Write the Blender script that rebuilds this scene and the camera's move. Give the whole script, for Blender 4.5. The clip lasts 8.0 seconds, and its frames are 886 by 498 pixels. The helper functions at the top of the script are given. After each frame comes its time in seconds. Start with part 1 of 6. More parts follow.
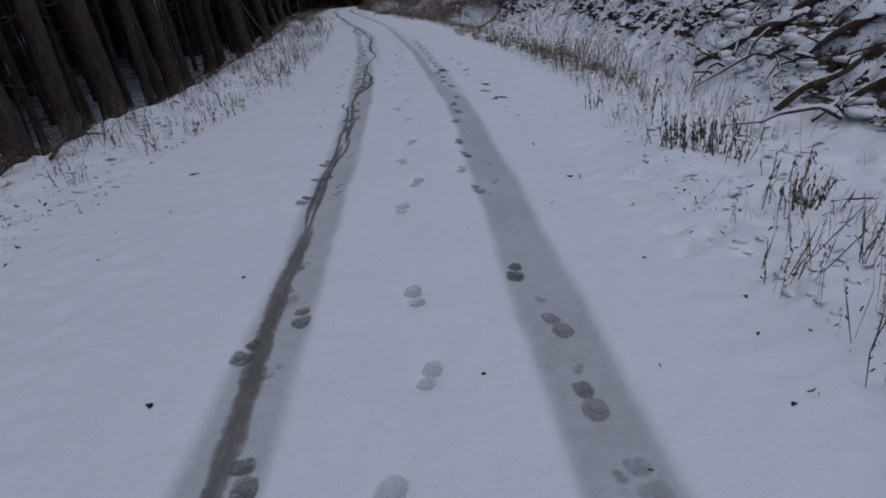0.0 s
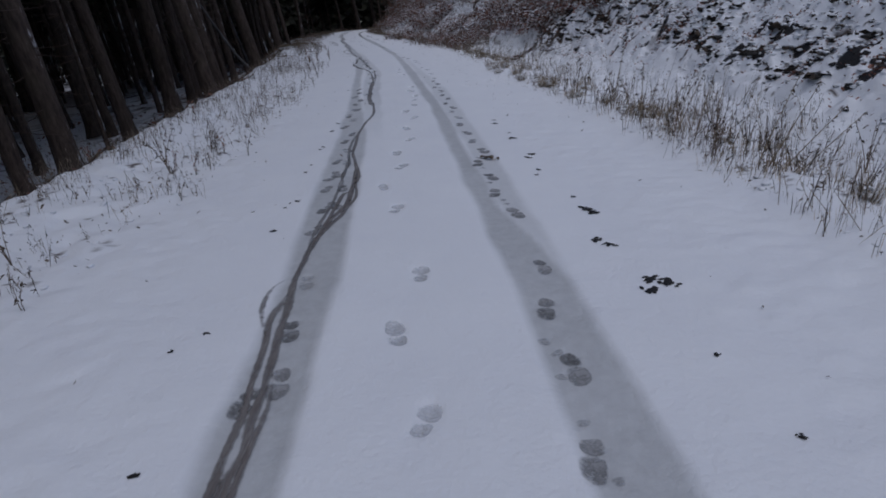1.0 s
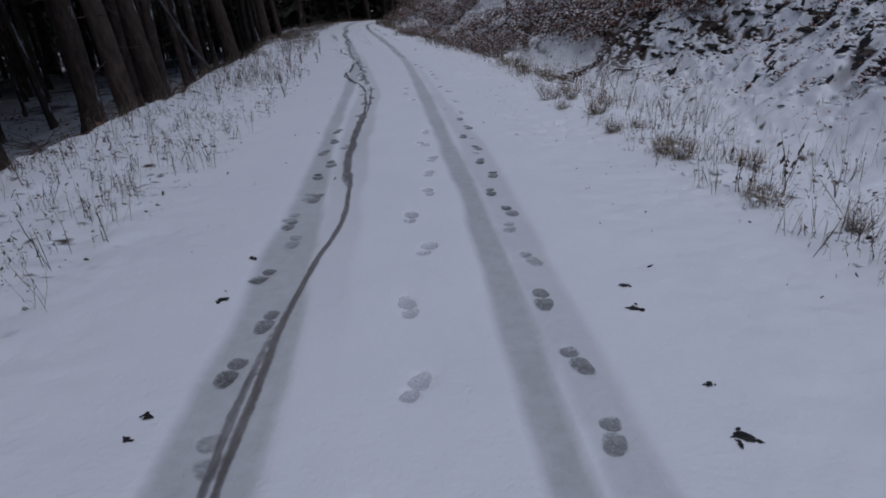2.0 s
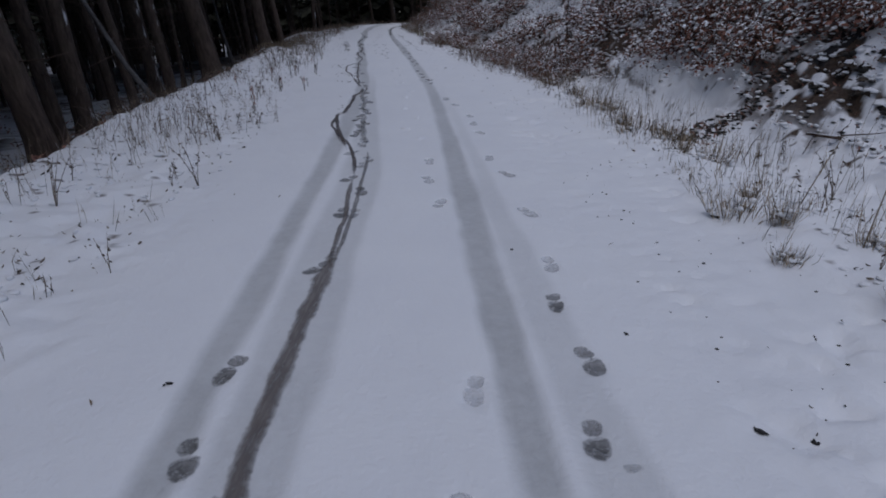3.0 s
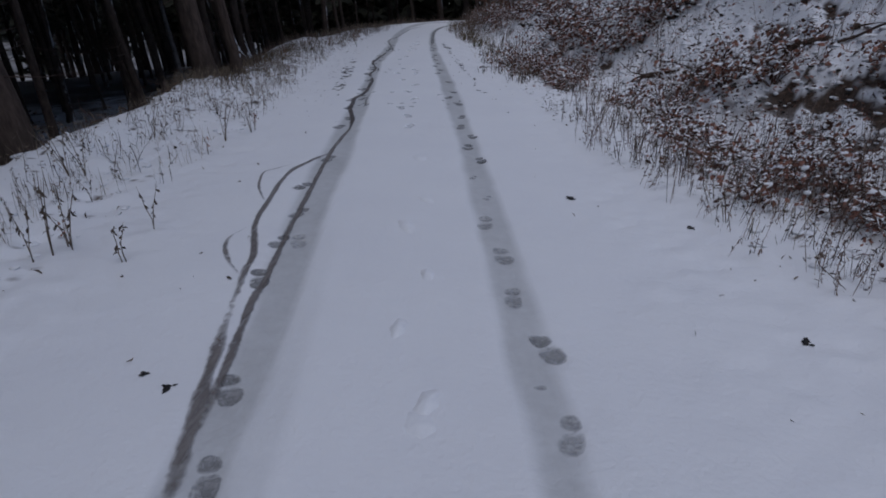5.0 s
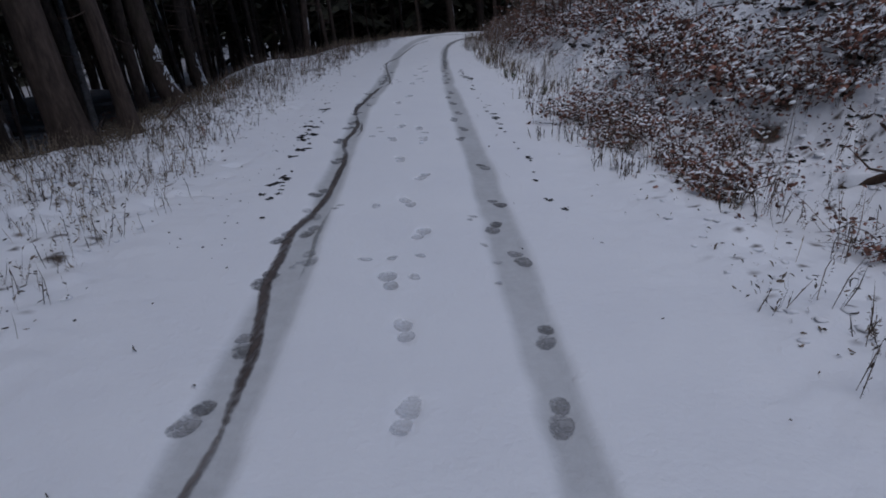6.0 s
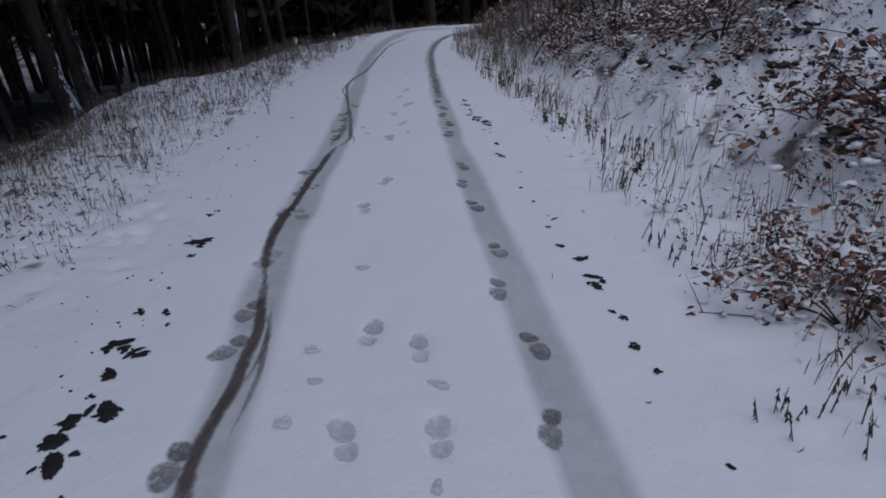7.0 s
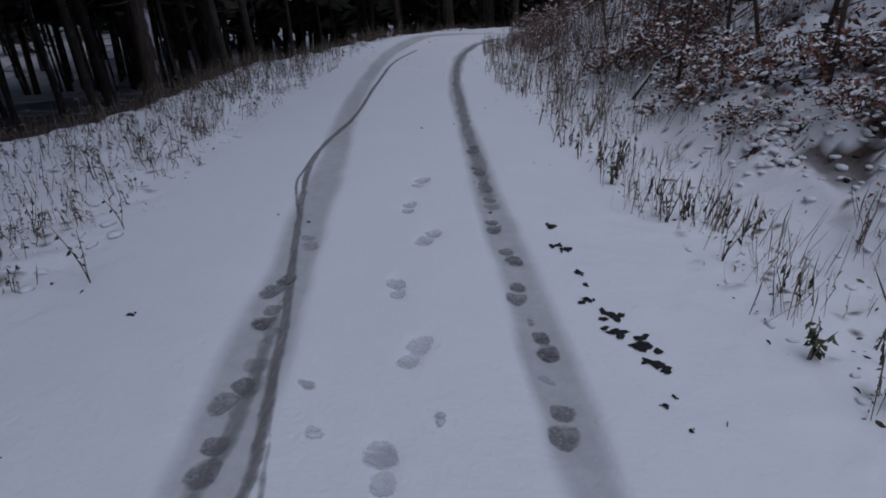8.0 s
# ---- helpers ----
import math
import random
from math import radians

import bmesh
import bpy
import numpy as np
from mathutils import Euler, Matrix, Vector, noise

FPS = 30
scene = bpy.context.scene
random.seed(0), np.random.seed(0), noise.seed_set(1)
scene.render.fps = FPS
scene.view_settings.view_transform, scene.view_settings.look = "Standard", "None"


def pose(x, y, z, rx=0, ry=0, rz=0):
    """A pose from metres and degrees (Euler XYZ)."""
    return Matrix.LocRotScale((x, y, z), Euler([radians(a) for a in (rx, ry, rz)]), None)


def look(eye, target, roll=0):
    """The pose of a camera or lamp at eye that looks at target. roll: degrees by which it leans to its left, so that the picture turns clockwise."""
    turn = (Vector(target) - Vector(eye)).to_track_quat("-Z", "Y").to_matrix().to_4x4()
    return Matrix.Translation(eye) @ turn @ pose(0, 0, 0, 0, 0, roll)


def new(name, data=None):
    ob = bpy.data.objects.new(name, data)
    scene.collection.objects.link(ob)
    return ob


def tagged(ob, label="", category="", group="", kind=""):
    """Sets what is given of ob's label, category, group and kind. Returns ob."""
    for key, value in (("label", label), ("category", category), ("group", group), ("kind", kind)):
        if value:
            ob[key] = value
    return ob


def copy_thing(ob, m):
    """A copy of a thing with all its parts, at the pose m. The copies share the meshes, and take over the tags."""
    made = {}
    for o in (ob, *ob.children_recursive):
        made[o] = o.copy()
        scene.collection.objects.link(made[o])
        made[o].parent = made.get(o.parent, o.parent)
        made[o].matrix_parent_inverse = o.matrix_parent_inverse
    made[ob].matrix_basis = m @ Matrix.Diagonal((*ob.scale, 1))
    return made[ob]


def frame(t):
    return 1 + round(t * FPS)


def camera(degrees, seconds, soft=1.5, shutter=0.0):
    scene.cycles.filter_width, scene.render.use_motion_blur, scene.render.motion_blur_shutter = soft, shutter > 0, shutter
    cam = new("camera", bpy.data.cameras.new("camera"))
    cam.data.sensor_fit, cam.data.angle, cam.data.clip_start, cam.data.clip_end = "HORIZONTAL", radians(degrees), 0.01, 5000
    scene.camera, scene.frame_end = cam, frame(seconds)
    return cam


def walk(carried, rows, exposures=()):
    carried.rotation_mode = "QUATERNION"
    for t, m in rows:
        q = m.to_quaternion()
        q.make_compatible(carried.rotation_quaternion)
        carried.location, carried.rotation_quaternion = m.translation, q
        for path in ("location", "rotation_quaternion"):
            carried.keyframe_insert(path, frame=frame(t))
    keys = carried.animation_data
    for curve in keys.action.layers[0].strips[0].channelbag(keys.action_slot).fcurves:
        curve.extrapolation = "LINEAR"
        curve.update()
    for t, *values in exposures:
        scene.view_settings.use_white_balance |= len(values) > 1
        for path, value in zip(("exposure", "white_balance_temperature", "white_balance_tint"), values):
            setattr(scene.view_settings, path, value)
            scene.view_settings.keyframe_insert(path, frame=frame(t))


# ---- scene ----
cam = camera(75.0, 8.0, soft=1.8)
PATH = [
    (0.0, look((0.000, -0.000, 1.615), (0.000, 2.726, 0.362), -3.16)),
    (0.5, look((-0.145, 2.874, 1.570), (-0.190, 5.629, 0.383), -3.24)),
    (1.0, look((-0.218, 5.778, 1.603), (-0.282, 8.541, 0.436), -3.48)),
    (1.5, look((-0.377, 8.507, 1.599), (-0.413, 11.274, 0.439), -1.12)),
    (1.7, look((-0.442, 9.614, 1.594), (-0.495, 12.362, 0.392), -0.95)),
    (2.8, look((-0.870, 15.529, 1.613), (-1.049, 18.277, 0.423), -0.21)),
    (3.0, look((-0.963, 16.606, 1.608), (-1.164, 19.350, 0.412), 0.01)),
    (3.5, look((-1.194, 19.185, 1.594), (-1.452, 21.910, 0.367), 0.05)),
    (4.0, look((-1.499, 21.825, 1.598), (-1.793, 24.533, 0.341), 2.34)),
    (4.5, look((-1.855, 24.385, 1.569), (-2.221, 27.077, 0.297), 2.30)),
    (5.0, look((-2.342, 27.049, 1.578), (-2.762, 29.750, 0.341), 0.08)),
    (5.2, look((-2.542, 28.114, 1.593), (-2.982, 30.817, 0.369), -1.31)),
    (6.3, look((-3.744, 33.832, 1.598), (-4.176, 36.538, 0.377), 0.70)),
    (6.5, look((-3.967, 34.855, 1.614), (-4.347, 37.565, 0.386), 0.45)),
    (7.0, look((-4.561, 37.284, 1.626), (-4.866, 39.975, 0.336), 0.46)),
    (7.5, look((-5.084, 39.628, 1.587), (-5.365, 42.310, 0.271), 1.78)),
    (8.0, look((-5.516, 42.047, 1.525), (-5.824, 44.722, 0.203), 1.64)),
]
# The camera opens up a little as the woods close in.
walk(cam, PATH, [(0.0, -0.35, 5900, 13), (1.5, -0.24, 5900, 13), (4.0, -0.26, 5900, 13), (5.0, -0.25, 5850, 13), (6.5, -0.2, 5800, 13), (7.0, -0.13, 5760, 13), (8.0, -0.2, 5700, 13)])

# ---- light: an overcast winter afternoon ----
world = bpy.data.worlds.new("sky")
scene.world = world
world.use_nodes = True
wn = world.node_tree
bg = wn.nodes["Background"]
sky = wn.nodes.new("ShaderNodeTexSky")
sky.sky_type = "NISHITA"
sky.sun_disc = False
sky.sun_elevation, sky.sun_rotation = radians(73), radians(158)
sky.air_density, sky.dust_density, sky.ozone_density = 1.0, 1.0, 1.0
wn.links.new(sky.outputs[0], bg.inputs[0])
bg.inputs[1].default_value = 0.07
sun = new("sun", bpy.data.lights.new("sun", "SUN"))
sun.data.energy, sun.data.angle, sun.data.color = 1.1, radians(80), (1.0, 0.95, 0.9)
sun.matrix_world = look((4, -10, 36), (0, 0, 0), 0)

# ---- helpers of this scene ----
RNG = np.random.default_rng(7)


def lattice(ix, iy, seed):
    h = (ix.astype(np.int64) * 374761393 + iy.astype(np.int64) * 668265263 + seed * 1442695041) & 0x7FFFFFFF
    h = ((h ^ (h >> 13)) * 1274126177) & 0x7FFFFFFF
    return ((h ^ (h >> 16)) & 0xFFFF) / 65535.0


def vnoise(x, y, size, seed=0):
    """Smooth value noise between 0 and 1 with cells of that size."""
    x, y = np.asarray(x, float) / size, np.asarray(y, float) / size
    ix, iy = np.floor(x), np.floor(y)
    u, v = x - ix, y - iy
    u, v = u * u * (3 - 2 * u), v * v * (3 - 2 * v)
    a, b = lattice(ix, iy, seed), lattice(ix + 1, iy, seed)
    c, d = lattice(ix, iy + 1, seed), lattice(ix + 1, iy + 1, seed)
    return (a * (1 - u) + b * u) * (1 - v) + (c * (1 - u) + d * u) * v


def fbm(x, y, size, seed=0, octaves=3):
    out, amp, tot = 0.0, 1.0, 0.0
    for k in range(octaves):
        out = out + amp * vnoise(x, y, size / 2 ** k, seed + 17 * k)
        tot, amp = tot + amp, amp * 0.5
    return out / tot


def step(a, b, x):
    t = np.clip((x - a) / (b - a), 0, 1)
    return t * t * (3 - 2 * t)


def mesh_of(name, verts, faces, material=None, smooth=True, core=None):
    me = bpy.data.meshes.new(name)
    me.from_pydata([tuple(v) for v in verts], [], faces)
    if smooth:
        me.polygons.foreach_set("use_smooth", [True] * len(me.polygons))
    if material:
        me.materials.append(material)
    if core:
        me.attributes.new("core", "FLOAT", "POINT").data.foreach_set("value", core)
    me.update()
    return me


def part(name, me, parent, label="", kind=""):
    ob = new(name, me)
    ob.parent = parent
    return tagged(ob, label, kind=kind)


class Build:
    """Collects vertices and faces of one mesh."""

    def __init__(self):
        self.v, self.f = [], []

    def tube(self, points, radii, sides=6, cap=True):
        pts = [Vector(p) for p in points]
        first = len(self.v)
        for i, p in enumerate(pts):
            d = (pts[min(i + 1, len(pts) - 1)] - pts[max(i - 1, 0)]).normalized()
            a = d.cross(Vector((0.31, 0.95, 0.02))).normalized()
            b = d.cross(a)
            for k in range(sides):
                w = 2 * math.pi * k / sides
                self.v.append(p + (a * math.cos(w) + b * math.sin(w)) * radii[i])
        for i in range(len(pts) - 1):
            for k in range(sides):
                q, r = first + i * sides, (k + 1) % sides
                self.f.append((q + k, q + r, q + sides + r, q + sides + k))
        if cap:
            self.f.append(tuple(first + k for k in range(sides))[::-1])
            self.f.append(tuple(first + (len(pts) - 1) * sides + k for k in range(sides)))

    def blade(self, base, tip, width, bend=0.0, side=None):
        """A tapering bent leaf of two quads' length."""
        base, tip = Vector(base), Vector(tip)
        d = tip - base
        s = Vector(side) if side else d.cross(Vector((RNG.normal(), RNG.normal(), 0.2)))
        s = s.normalized() * width / 2
        mid = base + d * 0.55 + s.cross(d).normalized() * bend * d.length
        n = len(self.v)
        self.v += [base - s * 0.5, base + s * 0.5, mid + s, mid - s, tip]
        self.f += [(n, n + 1, n + 2, n + 3), (n + 3, n + 2, n + 4)]

    def blob(self, c, rx, ry, rz, seed=0):
        """A small rough lump."""
        c, n = Vector(c), len(self.v)
        rings = ((-0.75, 0.66), (-0.1, 1.0), (0.55, 0.8))
        for i, (h, r) in enumerate(rings):
            for k in range(6):
                w = math.pi * 2 * (k + 0.5 * i) / 6
                j = RNG.uniform(0.78, 1.2)
                self.v.append(c + Vector((rx * r * j * math.cos(w), ry * r * j * math.sin(w), rz * h)))
        self.v += [c + Vector((0, 0, -rz)), c + Vector((0, 0, rz))]
        for i in range(2):
            for k in range(6):
                a, b = n + 6 * i + k, n + 6 * i + (k + 1) % 6
                self.f.append((a, b, b + 6, a + 6))
        for k in range(6):
            self.f.append((n + (k + 1) % 6, n + k, n + 18))
            self.f.append((n + 12 + k, n + 12 + (k + 1) % 6, n + 19))

    def mesh(self, name, material, smooth=True):
        return mesh_of(name, self.v, self.f, material, smooth)


# ---- materials ----
def material(name, rough=0.8):
    m = bpy.data.materials.new(name)
    m.use_nodes = True
    p = m.node_tree.nodes["Principled BSDF"]
    p.inputs["Roughness"].default_value = rough
    p.inputs["Specular IOR Level"].default_value = 0.25
    return m, m.node_tree, p


def node(t, kind, **values):
    n = t.nodes.new(kind)
    for k, v in values.items():
        n.inputs[k].default_value = v
    return n


def noise_node(t, size, detail=4.0, rough=0.6, where="Object"):
    c = t.nodes.new("ShaderNodeTexCoord")
    n = node(t, "ShaderNodeTexNoise", Scale=1.0 / size, Detail=detail, Roughness=rough)
    t.links.new(c.outputs[where], n.inputs["Vector"])
    return n.outputs["Fac"]


def ramp(t, fac, stops):
    r = t.nodes.new("ShaderNodeValToRGB")
    el = r.color_ramp.elements
    while len(el) < len(stops):
        el.new(0.5)
    for e, (pos, col) in zip(el, stops):
        e.position, e.color = pos, (*col, 1)
    t.links.new(fac, r.inputs[0])
    return r.outputs[0]


def blend(t, fac, a, b, mode="MIX"):
    m = t.nodes.new("ShaderNodeMix")
    m.data_type, m.blend_type = "RGBA", mode
    for sock, val in ((m.inputs[0], fac), (m.inputs[6], a), (m.inputs[7], b)):
        if isinstance(val, (float, int)):
            sock.default_value = val
        elif isinstance(val, tuple):
            sock.default_value = (*val, 1)
        else:
            t.links.new(val, sock)
    return m.outputs[2]


def bump(t, p, fac, strength, distance):
    b = node(t, "ShaderNodeBump", Strength=strength, Distance=distance)
    t.links.new(fac, b.inputs["Height"])
    t.links.new(b.outputs[0], p.inputs["Normal"])


def math_node(t, op, a, b):
    m = t.nodes.new("ShaderNodeMath")
    m.operation = op
    for sock, val in zip(m.inputs, (a, b)):
        if isinstance(val, (float, int)):
            sock.default_value = val
        else:
            t.links.new(val, sock)
    return m.outputs[0]


def attribute(t, name):
    a = t.nodes.new("ShaderNodeAttribute")
    a.attribute_name = name
    return a.outputs["Fac"]


def ground_material():
    m, t, p = material("snowy_ground", 0.65)
    fine, broad = noise_node(t, 0.03, 5), noise_node(t, 0.7, 4)
    snow = blend(t, broad, (0.76, 0.77, 0.80), (0.84, 0.85, 0.86))
    packed = ramp(t, noise_node(t, 0.09, 6, 0.7), [(0.25, (0.42, 0.425, 0.43)), (0.7, (0.53, 0.54, 0.545))])
    soil = ramp(t, noise_node(t, 0.05, 6, 0.7), [(0.3, (0.022, 0.016, 0.012)), (0.5, (0.06, 0.04, 0.028)), (0.75, (0.13, 0.085, 0.055))])
    c = blend(t, attribute(t, "packed"), snow, packed)
    c = blend(t, attribute(t, "bare"), c, soil)
    t.links.new(c, p.inputs["Base Color"])
    h = math_node(t, "ADD", math_node(t, "ADD", fine, math_node(t, "MULTIPLY", noise_node(t, 0.11, 3), 1.6)), math_node(t, "MULTIPLY", broad, 3.0))
    bump(t, p, h, 0.5, 0.014)
    return m


def mottled(name, dark, light, size, rough=0.85, relief=0.5, depth=0.004, island=0.0, random=0.0):
    """A surface mottled between two colours at two scales, varied from piece to piece."""
    m, t, p = material(name, rough)
    f = math_node(t, "ADD", math_node(t, "MULTIPLY", noise_node(t, size, 6, 0.65), 0.65), math_node(t, "MULTIPLY", noise_node(t, size * 7, 3), 0.35))
    if island:
        g = t.nodes.new("ShaderNodeNewGeometry")
        f = math_node(t, "ADD", f, math_node(t, "MULTIPLY", math_node(t, "SUBTRACT", g.outputs["Random Per Island"], 0.5), island))
    if random:
        o = t.nodes.new("ShaderNodeObjectInfo")
        f = math_node(t, "ADD", f, math_node(t, "MULTIPLY", math_node(t, "SUBTRACT", o.outputs["Random"], 0.5), random))
    t.links.new(ramp(t, f, [(0.28, dark), (0.72, light)]), p.inputs["Base Color"])
    bump(t, p, f, relief, depth)
    return m


def worn_through(t, size, soft=0.16, rough=1.1):
    """Where a mark has worn through: ragged between its rim (core 0) and its middle (core 1)."""
    f = math_node(t, "ADD", attribute(t, "core"), math_node(t, "MULTIPLY", math_node(t, "SUBTRACT", noise_node(t, size, 4, 0.7), 0.5), rough))
    return ramp(t, f, [(0.42 - soft, (0, 0, 0)), (0.42 + soft, (1, 1, 1))])


def faded(t, p, size, firm, blotch=None, least=0.3, rough=0.7):
    """Fades a mark out softly at its rim and unevenly all over."""
    f = math_node(t, "ADD", attribute(t, "core"), math_node(t, "MULTIPLY", math_node(t, "SUBTRACT", noise_node(t, size, 3, 0.6), 0.5), rough))
    edge = ramp(t, f, [(0.12, (0, 0, 0)), (0.45, (0.55, 0.55, 0.55)), (0.85, (1, 1, 1))])
    blotch = ramp(t, blotch or noise_node(t, size * 1.6, 4, 0.7), [(0.34, (least, least, least)), (0.56, (1, 1, 1))])
    t.links.new(math_node(t, "MULTIPLY", math_node(t, "MULTIPLY", edge, blotch), firm), p.inputs["Alpha"])


def print_material(name, dark, usual, light, firm):
    """Trodden snow, blotched, fading out raggedly at its rim."""
    m, t, p = material(name, 0.55)
    o = t.nodes.new("ShaderNodeObjectInfo")
    n = noise_node(t, 0.035, 5, 0.7)
    f = math_node(t, "ADD", n, math_node(t, "MULTIPLY", math_node(t, "SUBTRACT", o.outputs["Random"], 0.45), 0.3))
    c = ramp(t, f, [(0.30, dark), (0.48, usual), (0.70, light)])
    t.links.new(c, p.inputs["Base Color"])
    wave = math_node(t, "SINE", math_node(t, "MULTIPLY", attribute(t, "tread"), 230.0), 0.0)
    blotch = math_node(t, "ADD", noise_node(t, 0.045, 4, 0.7), math_node(t, "MULTIPLY", wave, 0.035))
    faded(t, p, 0.028, firm, blotch, 0.35)
    bump(t, p, n, 0.6, 0.006)
    return m


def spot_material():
    """Wet dark ground on the road and dark patches on the bank, ragged where the snow closes over."""
    m, t, p = material("thawed_spot_dark_patch", 0.6)
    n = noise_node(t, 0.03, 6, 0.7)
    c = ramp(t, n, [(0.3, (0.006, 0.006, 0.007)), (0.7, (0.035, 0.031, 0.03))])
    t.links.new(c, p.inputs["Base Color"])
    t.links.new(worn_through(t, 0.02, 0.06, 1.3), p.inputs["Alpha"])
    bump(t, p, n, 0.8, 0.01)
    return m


def slush_material(name, dark, usual, light, firm):
    """Meltwater slush, streaked along the road."""
    m, t, p = material(name, 0.5)
    c = t.nodes.new("ShaderNodeTexCoord")
    s = node(t, "ShaderNodeMapping")
    s.inputs["Scale"].default_value = (1, 0.12, 1)
    t.links.new(c.outputs["Object"], s.inputs["Vector"])
    n = node(t, "ShaderNodeTexNoise", Scale=26.0, Detail=6.0, Roughness=0.7)
    t.links.new(s.outputs[0], n.inputs["Vector"])
    f = math_node(t, "ADD", math_node(t, "MULTIPLY", n.outputs["Fac"], 0.6), math_node(t, "MULTIPLY", noise_node(t, 0.5, 3), 0.4))
    c = ramp(t, f, [(0.34, dark), (0.50, usual), (0.66, light)])
    t.links.new(c, p.inputs["Base Color"])
    faded(t, p, 0.05, firm, n.outputs["Fac"], 0.6, 0.9)
    bump(t, p, f, 0.5, 0.01)
    return m


def bark_material(name, dark, light, moss, snowy=0.0):
    m, t, p = material(name, 0.9)
    c = t.nodes.new("ShaderNodeTexCoord")
    s = node(t, "ShaderNodeMapping")
    s.inputs["Scale"].default_value = (1, 1, 0.22)
    t.links.new(c.outputs["Object"], s.inputs["Vector"])
    n = node(t, "ShaderNodeTexNoise", Scale=16.0, Detail=7.0, Roughness=0.7)
    t.links.new(s.outputs[0], n.inputs["Vector"])
    col = ramp(t, n.outputs["Fac"], [(0.3, dark), (0.68, light)])
    patch = ramp(t, noise_node(t, 0.55, 4), [(0.52, (0, 0, 0)), (0.68, (1, 1, 1))])
    col = blend(t, math_node(t, "MULTIPLY", patch, 0.6), col, moss)
    if snowy:
        # Snow blown against the side that faces the road.
        g, xyz = t.nodes.new("ShaderNodeNewGeometry"), t.nodes.new("ShaderNodeSeparateXYZ")
        t.links.new(g.outputs["Normal"], xyz.inputs[0])
        wide = t.nodes.new("ShaderNodeObjectInfo")
        fleck = math_node(t, "ADD", math_node(t, "MULTIPLY", n.outputs["Fac"], 0.9), math_node(t, "MULTIPLY", noise_node(t, 1.1, 3), 1.1))
        side = math_node(t, "ADD", math_node(t, "MULTIPLY", xyz.outputs["X"], 0.75), math_node(t, "MULTIPLY", wide.outputs["Random"], 0.35))
        thin = t.nodes.new("ShaderNodeMapRange")
        for k, v in ((1, snowy), (2, snowy + 0.12), (3, 0.0), (4, 0.75)):
            thin.inputs[k].default_value = v
        t.links.new(math_node(t, "ADD", fleck, side), thin.inputs[0])
        col = blend(t, thin.outputs[0], col, (0.72, 0.73, 0.75))
    t.links.new(col, p.inputs["Base Color"])
    bump(t, p, n.outputs["Fac"], 0.9, 0.025)
    return m


GROUND = ground_material()
CAP = mottled("fallen_snow", (0.74, 0.75, 0.78), (0.86, 0.87, 0.88), 0.04, 0.65, 0.4, 0.006)
SLUSH = slush_material("brown_slush", (0.055, 0.042, 0.036), (0.09, 0.071, 0.062), (0.15, 0.13, 0.12), 0.95)
DULL_SLUSH = slush_material("dull_brown_slush", (0.10, 0.084, 0.077), (0.175, 0.155, 0.145), (0.28, 0.265, 0.255), 0.88)
GREY_SLUSH = slush_material("grey_slush", (0.10, 0.09, 0.085), (0.20, 0.19, 0.185), (0.36, 0.355, 0.355), 0.75)
WATERY_SLUSH = slush_material("watery_slush", (0.15, 0.145, 0.14), (0.24, 0.24, 0.235), (0.38, 0.38, 0.38), 0.55)
WET_PRINT = print_material("wet_trodden_snow", (0.09, 0.09, 0.09), (0.21, 0.21, 0.21), (0.34, 0.34, 0.345), 0.95)
SOFT_PRINT = print_material("trodden_snow", (0.46, 0.47, 0.48), (0.60, 0.61, 0.63), (0.70, 0.71, 0.73), 0.85)
FAINT_PRINT = print_material("slightly_trodden_snow", (0.20, 0.20, 0.20), (0.33, 0.335, 0.34), (0.45, 0.455, 0.46), 0.5)
# Dark soil, also the colour of the painted shade under the bank's clumps.
SOIL_AND_SHADE = mottled("wet_soil_and_shade", (0.010, 0.010, 0.010), (0.05, 0.045, 0.04), 0.03, 0.6, 0.9, 0.01)
DARK_SPOT = spot_material()
STRAW = mottled("dry_grass", (0.05, 0.04, 0.03), (0.34, 0.27, 0.18), 0.03, 0.85, 0.2, 0.002, island=0.7)
STALK = mottled("withered_stalk", (0.035, 0.028, 0.023), (0.22, 0.17, 0.125), 0.03, 0.9, 0.2, 0.002, island=0.5)
LEAF = mottled("withered_leaf", (0.066, 0.033, 0.026), (0.35, 0.175, 0.128), 0.03, 0.8, 0.3, 0.002, island=0.7)
DARK_LEAF = mottled("shrivelled_leaf", (0.018, 0.015, 0.013), (0.10, 0.076, 0.058), 0.03, 0.85, 0.3, 0.002, island=0.5)
GREEN = mottled("winter_green_leaf", (0.03, 0.04, 0.02), (0.12, 0.13, 0.07), 0.03, 0.8, 0.3, 0.002, island=0.6)
BARK = bark_material("forest_bark", (0.022, 0.016, 0.013), (0.10, 0.072, 0.057), (0.05, 0.043, 0.027), 2.04)
TAN = mottled("tan_grass", (0.07, 0.055, 0.04), (0.50, 0.40, 0.28), 0.03, 0.85, 0.2, 0.002, island=0.7)
THICKET = mottled("thicket_stem", (0.06, 0.044, 0.037), (0.26, 0.19, 0.155), 0.03, 0.9, 0.2, 0.002, island=0.6)
TWIG = mottled("twig_bark", (0.03, 0.02, 0.016), (0.13, 0.09, 0.072), 0.05, 0.9, 0.4, 0.003)
SNAG = mottled("snow_furred_bark", (0.026, 0.02, 0.017), (0.17, 0.165, 0.165), 0.07, 0.9, 0.8, 0.02)
LOGWOOD = bark_material("dead_log_bark", (0.03, 0.02, 0.015), (0.12, 0.078, 0.056), (0.075, 0.064, 0.047))
